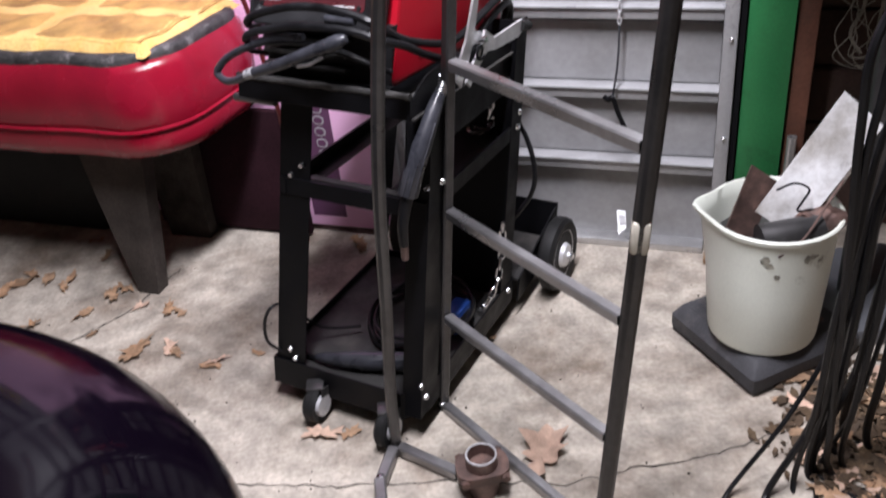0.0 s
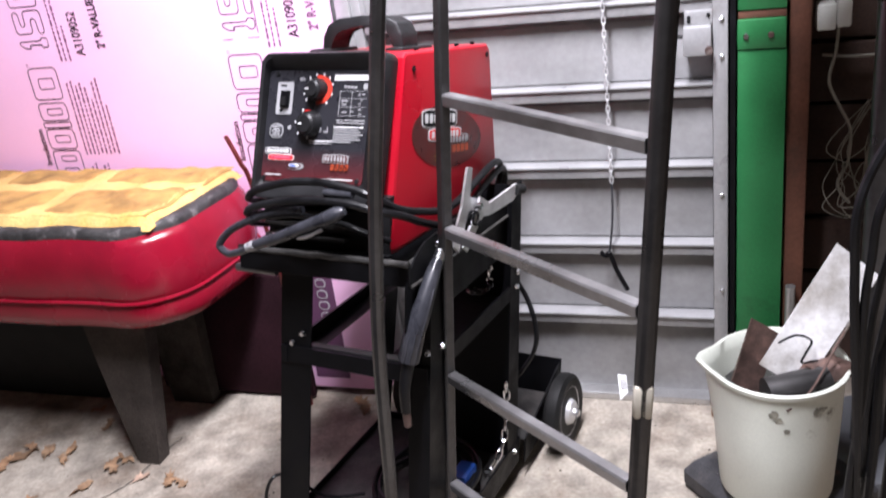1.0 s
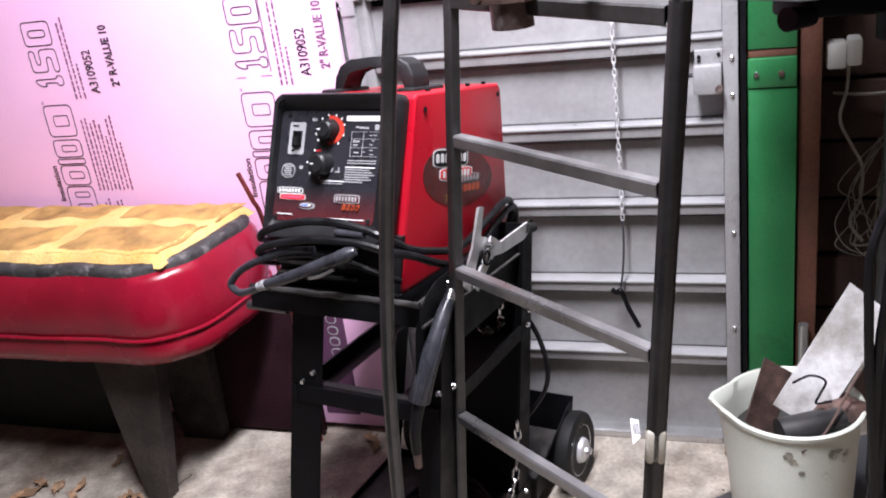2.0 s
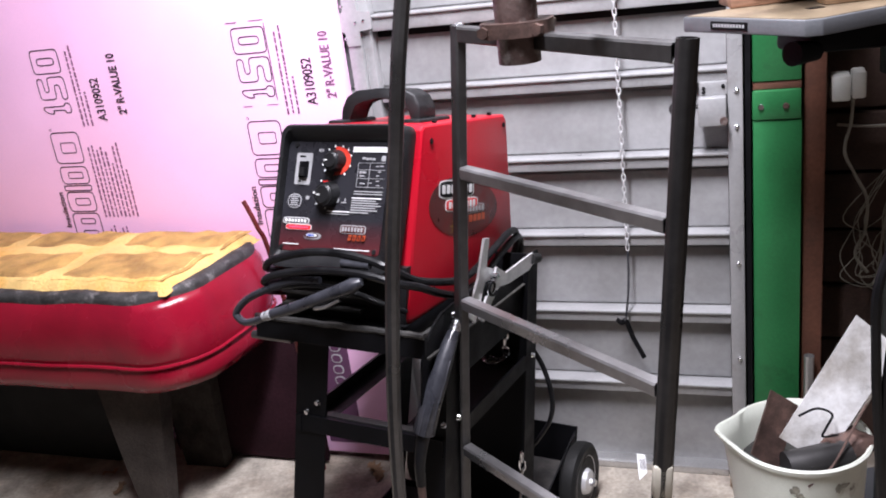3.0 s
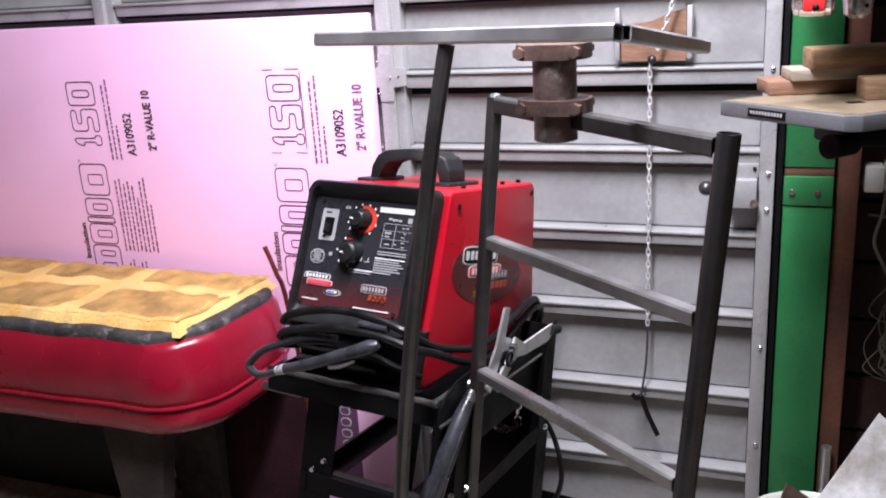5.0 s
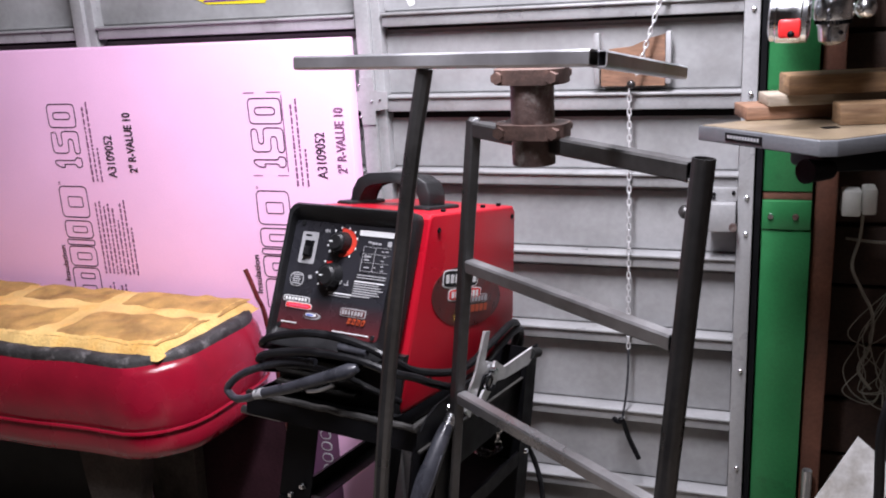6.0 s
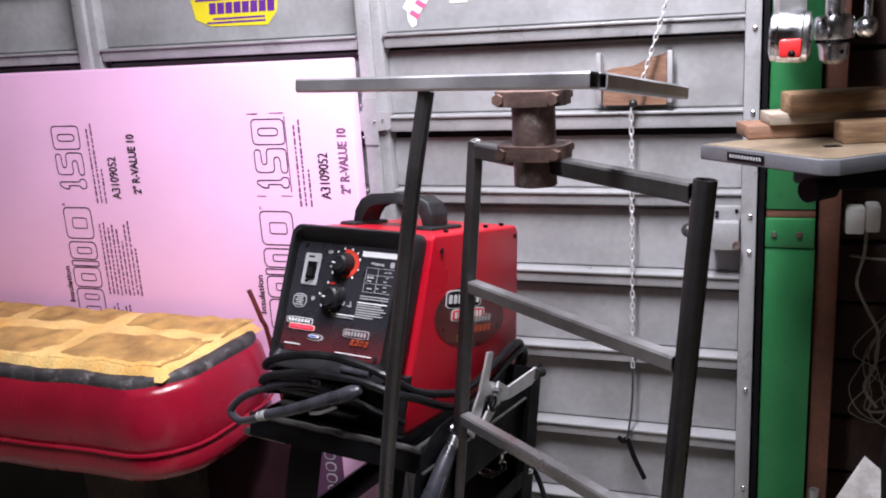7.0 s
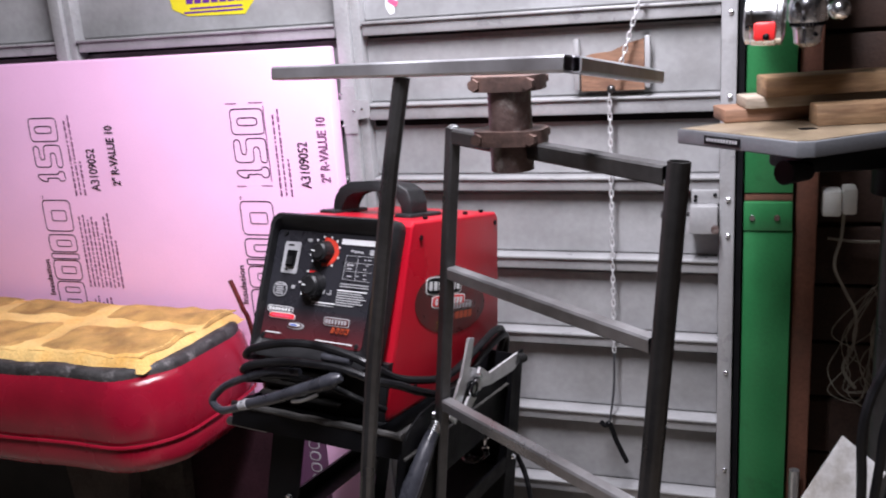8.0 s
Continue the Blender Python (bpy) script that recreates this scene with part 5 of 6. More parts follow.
part("rusty_plate", bm, RUST, plat, "rusty brown plate on top")

bucket = thing("plastic_bucket", (0.715, 1.635, 0.086), "off-white plastic bucket with pouring lip full of scrap metal", "bucket")
BC0, BC1 = Vector((0.712, 1.625, 0.0865)), Vector((0.722, 1.650, 0.383))
SP = math.atan2(1.70 - 1.65, 0.56 - 0.722)


def bring(r, t, lip=0.0):
    c = BC0.lerp(BC1, t)
    out = []
    for k in range(48):
        a = 2 * math.pi * k / 48
        d = abs((a - SP + math.pi) % (2 * math.pi) - math.pi)
        s = max(0.0, 1 - d / 0.5) ** 1.5 * lip
        out.append(c + Vector(((r + s) * math.cos(a), (r + s) * math.sin(a), s * 0.3)))
    return out


bm = B()
rows = [bring(0.118, 0.0), bring(0.120, 0.02), bring(0.129, 0.5, 0.004), bring(0.1345, 0.88, 0.018), bring(0.137, 0.95, 0.026), bring(0.143, 0.955, 0.028), bring(0.145, 0.985, 0.03), bring(0.141, 1.0, 0.03), bring(0.136, 0.99, 0.028), bring(0.132, 0.88, 0.016), bring(0.126, 0.5), bring(0.116, 0.03)]
vs = [[bm.verts.new(p) for p in r] for r in rows]
for p, q in zip(vs, vs[1:]):
    for k in range(48):
        bm.faces.new((p[k], p[(k + 1) % 48], q[(k + 1) % 48], q[k]))
bm.faces.new(vs[0][::-1])
bm.faces.new(vs[-1])
tub = part("tub", bm, BUCKET, bucket, smooth=50)
random.seed(5)
for a, t, w, h in ((-2.02, 0.83, 0.009, 0.010), (-1.95, 0.79, 0.010, 0.006), (-1.82, 0.70, 0.006, 0.007), (-1.38, 0.83, 0.008, 0.011), (-1.28, 0.84, 0.014, 0.006), (-1.12, 0.79, 0.007, 0.005)):
    bm = B()
    pts = []
    for k in range(16):
        q = 2 * math.pi * k / 16
        rr = 0.7 + 0.5 * random.random()
        aa = a + w * rr * math.cos(q) / 0.13
        tt = t + h * rr * math.sin(q) / 0.3
        c = BC0.lerp(BC1, tt)
        r = 0.1195 + 0.0165 * tt + 0.0020
        pts.append(bm.verts.new(c + Vector((r * math.cos(aa), r * math.sin(aa), 0))))
    bm.faces.new(pts)
    part("smudge", bm, SMUDGE, tub, smooth=0)

scrap = "scrap in the bucket"
bm = B()
m = Matrix.Identity(4)
pa, pb, pc, pd = Vector((0.843, 1.66, 0.634)), Vector((0.915, 1.62, 0.567)), Vector((0.752, 1.596, 0.335)), Vector((0.672, 1.628, 0.392))
nn = (pb - pa).cross(pd - pa).normalized() * 0.002
lo = [bm.verts.new(p - nn) for p in (pa, pb, pc, pd)]
hi = [bm.verts.new(p + nn) for p in (pa, pb, pc, pd)]
bm.faces.new(lo)
bm.faces.new(hi[::-1])
for k in range(4):
    bm.faces.new((lo[k], lo[(k + 1) % 4], hi[(k + 1) % 4], hi[k]))
tagged(part("sheet_offcut", bm, GALV, smooth=0), "stained galvanised sheet metal offcut sticking out of the bucket", "scrap metal", scrap)
bm = B()
pa, pb, pc, pd = Vector((0.667, 1.66, 0.488)), Vector((0.722, 1.655, 0.445)), Vector((0.672, 1.64, 0.30)), Vector((0.620, 1.65, 0.345))
nn = Vector((0.1, -0.95, 0.3)).normalized() * 0.003
lo = [bm.verts.new(p - nn) for p in (pa, pb, pc, pd)]
hi = [bm.verts.new(p + nn) for p in (pa, pb, pc, pd)]
bm.faces.new(lo)
bm.faces.new(hi[::-1])
for k in range(4):
    bm.faces.new((lo[k], lo[(k + 1) % 4], hi[(k + 1) % 4], hi[k]))
tagged(part("flat_bar_offcut", bm, RUST, smooth=0), "brown rusty flat steel offcut in the bucket", "scrap metal", scrap)
bm = B()
lathe(bm, [(0.036, 0), (0.036, 0.13), (0.032, 0.13), (0.032, 0.01)], lambda v: frame_of((0.665, 1.572, 0.352), (0.80, 1.575, 0.362))[0] @ v, 24)
tagged(part("tube_offcut", bm, STEEL_BLACK), "dark steel tube offcut lying slanted in the bucket", "scrap metal", scrap)
bm = B()
lathe(bm, [(0.022, 0), (0.022, 0.24), (0.018, 0.24), (0.018, 0.01)], lambda v: frame_of((0.73, 1.60, 0.30), (0.92, 1.68, 0.53))[0] @ v, 20)
tagged(part("tube_offcut", bm, CHROME), "shiny round tube offcut in the bucket", "scrap metal", scrap)
bm = B()
beam(bm, (0.70, 1.555, 0.348), (0.80, 1.57, 0.352), 0.03, 0.05, bevel=0.002)
tagged(part("block_offcut", bm, STEEL_DARK), "dark square steel offcut in the bucket", "scrap metal", scrap)
bm = B()
hose(bm, [(0.70, 1.60, 0.455), (0.735, 1.595, 0.47), (0.765, 1.59, 0.455), (0.752, 1.585, 0.43), (0.742, 1.58, 0.412), (0.775, 1.58, 0.412)], 0.0025, 6)
tagged(part("bent_wire", bm, BLACK), "bent black steel wire hook among the scrap", "scrap metal", scrap)
bm = B()
hose(bm, [(0.685, 1.515, 0.345), (0.74, 1.53, 0.375), (0.80, 1.57, 0.43), (0.84, 1.60, 0.46)], 0.0025, 6)
tagged(part("bent_wire", bm, RUST), "thin rusty wire over the bucket's rim", "scrap metal", scrap)
bm = B()
ball(bm, (0.80, 1.60, 0.37), 0.045, 1.3, 1, 0.7, 12)
for v in bm.verts:
    v.co += v.normal * 0.012 * noise.noise(v.co * 60)
tagged(part("scrap_lump", bm, RUST), "dark lump of rusty scrap in the bucket", "scrap metal", scrap)
bm = B()
slab(bm, [(0.118 * math.cos(2 * math.pi * k / 24), 0.118 * math.sin(2 * math.pi * k / 24)) for k in range(24)], 0.02, lambda c: c + Vector((0.718, 1.642, 0.29)))
tagged(part("scrap_fill", bm, STEEL_DARK), "dark small scrap filling the bucket", "scrap metal", scrap)

# ---- drill press ----
press = thing("drill_press", (0.99, 1.74, 0), "grey drill press with tilting table and chrome chuck", "drill press")
bm = B()
rod(bm, (0.99, 1.76, 0.02), (0.99, 1.76, 1.75), 0.036, n=24)
part("column", bm, STEEL_DARK, press)
bm = B()
box(bm, (0.82, 1.6, 0.0), (1.16, 1.95, 0.05), None, 0.012)
part("base", bm, IRON, press)
tb = [(0.539, 1.765), (0.560, 1.735), (0.672, 1.530), (0.700, 1.522), (0.96, 1.60), (0.975, 1.62), (0.90, 1.86), (0.885, 1.868)]
bm = B()
slab(bm, tb, 0.028, lambda c: c + Vector((0, 0, 1.2305)))
bmesh.ops.bevel(bm, geom=list(bm.edges), offset=0.003, segments=2, affect="EDGES", profile=0.5)
table = part("table", bm, IRON, press, "grey cast-iron table with worn top")
bm = B()
cx, cy = sum(p[0] for p in tb) / 8, sum(p[1] for p in tb) / 8
slab(bm, [(cx + (x - cx) * 0.965, cy + (y - cy) * 0.955) for x, y in tb], 0.0015, lambda c: c + Vector((0, 0, 1.2583)))
part("worn_top", bm, IRON_TOP, table, smooth=0)
bm = B()
box(bm, (-0.014, -0.009, 0), (0.014, 0.009, 0.0012), lambda c: Vector((0.741, 1.645, 1.2597)) + Vector((c.x, c.y, c.z)))
part("slot", bm, BLACK, table, smooth=0)
ta, tbb = Vector((0.560, 1.735, 0)), Vector((0.672, 1.530, 0))
td = (tbb - ta).normalized()
tn = Vector((td.y, -td.x, 0))
bm = B()
slab(bm, [(0.03, 1.237), (0.115, 1.237), (0.115, 1.252), (0.03, 1.252)], 0.0014, lambda c: ta + td * c.x + tn * (0.0006 + c.z) + Vector((0, 0, c.y)))
plate = part("name_plate", bm, BLACK, table, "dark plate with pale lettering bars", smooth=0)
for k in range(11):
    bm = B()
    slab(bm, [(0, 1.242), (0.0042, 1.242), (0.0042, 1.248), (0, 1.248)], 0.0006, lambda c: ta + td * (0.036 + 0.0068 * k + c.x) + tn * (0.0021 + c.z) + Vector((0, 0, c.y)))
    part("letter_bar", bm, GREY_P, plate, smooth=0)
bm = B()
beam(bm, (0.715, 1.68, 1.205), (0.99, 1.76, 1.18), 0.10, 0.05, bevel=0.012)
arm = part("table_arm", bm, BLACK, press)
bm = B()
rod(bm, (0.685, 1.61, 1.190), (0.74, 1.64, 1.185), 0.022, 0.018, 14)
part("tilt_bolt", bm, BLACK, arm)
bm = B()
rod(bm, (0.99, 1.76, 1.10), (0.99, 1.76, 1.22), 0.06, n=24)
part("arm_collar", bm, BLACK, arm)
CH = Vector((0.737, 1.652, 0))
bm = B()
lathe(bm, [(0.012, 1.405), (0.022, 1.412), (0.025, 1.437), (0.0265, 1.4375), (0.0265, 1.447), (0.031, 1.448), (0.033, 1.452), (0.033, 1.478), (0.030, 1.486), (0.016, 1.490), (0.016, 1.56)], lambda v: v + CH, 28)
chuck = part("chuck", bm, CHROME, press, "worn chrome drill chuck")
bm = B()
for k in range(28):
    t = 2 * math.pi * k / 28
    box(bm, (-0.0012, -0.002, 0), (0.0012, 0.002, 0.006), lambda c: CH + Matrix.Rotation(t, 3, "Z") @ Vector((0.0285 + c.y, c.x, 1.441 + c.z)))
part("key_teeth", bm, BLACK, chuck, smooth=0)
bm = B()
rod(bm, CH + Vector((0.004, -0.024, 1.4265)), CH + Vector((0.0045, -0.0255, 1.4265)), 0.004, n=10)
part("key_hole", bm, BLACK, chuck)
bm = B()
box(bm, (0.66, 1.62, 1.54), (1.08, 1.86, 1.78), None, 0.02)
part("head", bm, IRON, press)
# switch box with red paddle, hung on the head
bm = B()
m, d = frame_of((0.628, 1.66, 1.458), (0.688, 1.63, 1.455))
lathe(bm, [(0.026, 0.0), (0.034, 0.004), (0.034, 0.012), (0.0355, 0.014), (0.0355, d - 0.014), (0.034, d - 0.012), (0.034, d - 0.004), (0.026, d)], lambda v: m @ Vector((v.x, v.y * 1.25, v.z)), 28)
swb = part("switch_box", bm, CHROME, press, "shiny metal switch housing")
bm = B()
box(bm, (-0.018, -0.008, -0.017), (0.018, 0.006, 0.014), lambda c: Vector((0.645, 1.612, 1.44)) + Matrix.Rotation(radians(-25), 3, "Z") @ c, 0.005)
pad_ = part("red_paddle", bm, RED_P, swb, "red switch paddle")
bm = B()
ball(bm, (0.644, 1.604, 1.43), 0.006, n=8)
part("paddle_pin", bm, BLACK, pad_)
bm = B()
beam(bm, (0.66, 1.655, 1.49), (0.66, 1.66, 1.54), 0.05, 0.03, bevel=0.004)
part("switch_bracket", bm, ALU, swb)
bm = B()
rod(bm, (0.81, 1.68, 1.56), (0.80, 1.662, 1.478), 0.007, n=10)
feed = part("feed_handle", bm, CHROME, press)
bm = B()
ball(bm, (0.795, 1.655, 1.465), 0.019, n=16)
part("handle_ball", bm, CHROME, feed)

# wood offcuts on the press table
woods = "wood blocks on the drill press"


def plank(a, b, w, z0, z1, mat, label):
    bm = B()
    a, b = Vector((*a, 0)), Vector((*b, 0))
    e = (b - a).normalized()
    n = Vector((-e.y, e.x, 0))
    box(bm, (0, 0, z0), ((b - a).length, w, z1), lambda c: a + e * c.x + n * c.y + Vector((0, 0, c.z)), 0.003)
    for v in bm.verts:
        v.co += Vector((noise.noise(v.co * 25), noise.noise(v.co * 25 + Vector((5, 0, 0))), 0)) * 0.002
    tagged(part("wood_block", bm, mat), label, "wood block", woods)


plank((0.636, 1.775), (0.90, 1.755), 0.09, 1.2602, 1.286, WOOD_RED, "reddish sawn plank lying on the drill press table")
plank((0.672, 1.76), (0.93, 1.735), 0.08, 1.2865, 1.308, WOOD_GREY, "pale weathered board stacked on the reddish plank")
plank((0.700, 1.738), (0.95, 1.705), 0.075, 1.3085, 1.346, WOOD_NEW, "brown pine block on top of the stacked boards")
plank((0.764, 1.660), (0.93, 1.632), 0.055, 1.2602, 1.298, WOOD_NEW, "pale pine block with end grain on the table")

# ---- things on the door ----
lock = thing("door_lock_box", W(0.18, 0.03, 1.01), "grey metal door latch box riveted to the garage door", "latch")
bm = B()
box(bm, (0.148, 0.0, 0.968), (0.210, 0.05, 1.035), wf, 0.004)
part("case", bm, RIB, lock)
bm = B()
box(bm, (0.15, 0.0, 1.035), (0.212, 0.024, 1.066), wf, 0.002)
flange = part("back_flange", bm, RIB, lock)
for u, z in ((0.160, 1.052), (0.203, 1.056), (0.160, 1.043)):
    bm = B()
    ball(bm, W(u, 0.025, z), 0.0045, n=8)
    part("rivet", bm, BLACK, flange)
bm = B()
rod(bm, W(0.205, 0.045, 0.982), W(0.205, 0.062, 0.982), 0.009, n=12)
part("latch_pin", bm, PIPE, lock)
bm = B()
rod(bm, W(0.15, 0.03, 1.012), W(0.10, 0.045, 1.012), 0.005, n=8)
shaft = part("bolt_shaft", bm, STEEL_DARK, lock)
bm = B()
ball(bm, W(0.100, 0.05, 1.014), 0.017, n=14)
part("knob", bm, STEEL_DARK, shaft)

tag = thing("handle_backplate", W(-0.04, 0.02, 1.35), "brown wooden block between two metal uprights on the door", "door handle")
bm = B()
slab(bm, [(-0.098, 1.3), (0.046, 1.3), (0.046, 1.414), (0.012, 1.406), (-0.03, 1.388), (-0.075, 1.384), (-0.098, 1.376)], 0.014, lambda c: W(c.x, 0.004 + c.z, c.y))
part("wood_block", bm, WOOD_RED, tag, smooth=0)
for u, z0, z1 in ((-0.106, 1.305, 1.42), (0.054, 1.305, 1.42)):
    bm = B()
    box(bm, (u - 0.006, 0.002, z0), (u + 0.006, 0.03, z1), wf, 0.002)
    part("upright", bm, RIB, tag)

pull = thing("pull_chain", W(-0.03, 0.04, 1.0), "thin bright chain with rope end hanging on the garage door", "chain")
chain("link", [W(0.06, 0.06, 1.56), W(0.02, 0.055, 1.43), W(-0.014, 0.05, 1.325)], pull, 0.0072, 0.0019, ZINC)
chain("link", [W(-0.03, 0.042, 1.296), W(-0.03, 0.04, 1.20), W(-0.031, 0.04, 0.66)], pull, 0.0072, 0.0019, ZINC)
bm = B()
hose(bm, [W(-0.031, 0.04, 0.66), W(-0.032, 0.04, 0.6), W(-0.036, 0.04, 0.54), W(-0.045, 0.04, 0.475)], 0.0028, 6)
part("cord", bm, CABLE_GREY, pull, "grey cord")
bm = B()
ball(bm, W(-0.026, 0.042, 1.306), 0.010, n=10)
part("knot", bm, STEEL_DARK, pull)
bm = B()
hose(bm, [W(-0.068, 0.045, 0.472), W(-0.055, 0.045, 0.462), W(-0.045, 0.045, 0.468), W(-0.03, 0.04, 0.42), W(-0.004, 0.04, 0.362)], 0.0065, 8)
part("toggle", bm, BLACK, pull, "black toggle at the cord's end")

sticker = thing("yellow_sticker", W(-1.08, 0, 1.57), "yellow sticker with violet lettering shapes on the door", "sticker")
bm = B()
slab(bm, [(-1.215, 1.607), (-0.945, 1.607), (-0.955, 1.56), (-0.985, 1.528), (-1.16, 1.532), (-1.205, 1.552)], 0.0008, lambda c: W(c.x, -0.0242 + c.z, c.y))
stk = part("film", bm, YELLOW_P, sticker, smooth=0)
for k in range(8):
    bm = B()
    slab(bm, [(0.02 * 0, 1.563), (0.021, 1.563), (0.024, 1.592), (0.003, 1.592)], 0.0005, lambda c: W(-1.16 + 0.0255 * k + c.x, -0.0232 + c.z, c.y))
    part("letter_shape", bm, VIOLET_P, stk, smooth=0)
for k in range(2):
    bm = B()
    box(bm, (-1.17 + 0.02 * k, -0.0233, 1.538 + 0.01 * k), (-0.99, -0.0228, 1.543 + 0.01 * k), wf)
    part("stripe", bm, VIOLET_P, stk, smooth=0)
bm = B()
box(bm, (-1.20, -0.0233, 1.598), (-0.95, -0.0228, 1.604), wf)
part("stripe", bm, VIOLET_P, stk, smooth=0)
sticker2 = thing("arrow_sticker", W(-0.56, 0, 1.54), "white and pink arrow-shaped sticker on the door", "sticker")
bm = B()
slab(bm, [(-0.578, 1.50), (-0.565, 1.505), (-0.565, 1.522), (-0.50, 1.60), (-0.55, 1.62), (-0.60, 1.548), (-0.588, 1.54), (-0.588, 1.518)], 0.0008, lambda c: W(c.x, -0.0242 + c.z, c.y))
st2 = part("film", bm, WHITE_P, sticker2, smooth=0)
for k in range(3):
    bm = B()
    slab(bm, [(0, 0), (0.022, -0.014), (0.030, -0.004), (0.008, 0.010)], 0.0005, lambda c: W(-0.583 + 0.017 * k + c.x, -0.0232 + c.z, 1.533 + 0.024 * k + c.y))
    part("letter_shape", bm, PINK_P, st2, smooth=0)
sticker3 = thing("pink_sticker", W(-0.45, 0, 1.56), "small pale pink sticker on the door", "sticker")
bm = B()
slab(bm, [(-0.475, 1.552), (-0.43, 1.552), (-0.43, 1.585), (-0.475, 1.585)], 0.0008, lambda c: W(c.x, -0.0242 + c.z, c.y))
part("film", bm, TAPE, sticker3, smooth=0)

# ---- wall clutter right of the posts ----
lampw = thing("white_socket_box", W(0.47, -0.1, 1.01), "white plastic plug box on the brown post with hanging wire", "plug")
bm = B()
box(bm, (0.436, -0.12, 0.985), (0.478, -0.06, 1.045), wf, 0.006)
part("left_half", bm, WHITE_PL, lampw)
bm = B()
box(bm, (0.4795, -0.12, 0.99), (0.51, -0.06, 1.052), wf, 0.006)
part("right_half", bm, WHITE_PL, lampw)
bm = B()
hose(bm, [W(0.485, -0.09, 0.99), W(0.482, -0.09, 0.93), W(0.47, -0.09, 0.86), W(0.495, -0.09, 0.80), W(0.522, -0.09, 0.74), W(0.52, -0.09, 0.66), W(0.50, -0.09, 0.60), W(0.53, -0.09, 0.55)], 0.004, 7)
part("flex", bm, WIRE_W, lampw, "cream flex")
wires = thing("hanging_wire", W(0.52, -0.1, 0.7), "tangled bundle of pale thin wire hanging on the board wall", "wire")
random.seed(11)
for k in range(7):
    u = 0.485 + 0.012 * k
    bm = B()
    top = W(0.56 + 0.02 * random.random(), -0.12, 0.78 + 0.05 * random.random())
    pts = [top] + [W(u + 0.03 * random.uniform(-1, 1), -0.1 + 0.03 * random.random(), 0.76 - 0.055 * j) for j in range(1, 5)] + [W(0.54 + 0.03 * random.random(), -0.1, 0.50 + 0.06 * random.random()), W(0.56, -0.11, 0.60 + 0.1 * random.random()), W(0.58, -0.11, 0.76)]
    hose(bm, pts, 0.0013, 5, 6)
    part("strand", bm, WIRE_W, wires)
bm = B()
hose(bm, [W(0.46, -0.19, 0.90), W(0.55, -0.18, 0.895), W(0.70, -0.19, 0.905)], 0.004, 6)
tagged(part("cross_wire", bm, WIRE_W), "pale wire stretched along the dark board wall", "wire")
bm = B()
lathe(bm, [(0.012, 0), (0.012, 0.362), (0.010, 0.362), (0.010, 0.34)], lambda v: W(0.395 + v.x, 0.0 + v.y, v.z), 18)
tagged(part("pipe_length", bm, ALU), "short dull galvanised pipe standing against the brown post", "pipe")
bm = B()
ball(bm, W(0.225, 0.05, 0.035), 0.016, n=12)
tagged(part("door_roller", bm, CHROME), "small bright metal roller at the door's bottom corner", "roller")
bm = B()
box(bm, (0.205, 0.03, 0.0), (0.24, 0.07, 0.02), wf, 0.004)
tagged(part("wood_wedge", bm, WOOD_NEW), "small yellow-brown wooden wedge on the floor by the door", "wedge")

# red rod between seat and welder
bm = B()
hose(bm, [W(-0.995, 0.20, 0.865), W(-0.985, 0.20, 0.84), W(-0.968, 0.20, 0.79), W(-0.955, 0.19, 0.72), W(-0.95, 0.15, 0.40), W(-0.95, 0.14, 0.0)], 0.0065, 8)
tagged(part("red_lever", bm, DARK_RED), "thin dark red metal lever standing behind the seat", "lever")

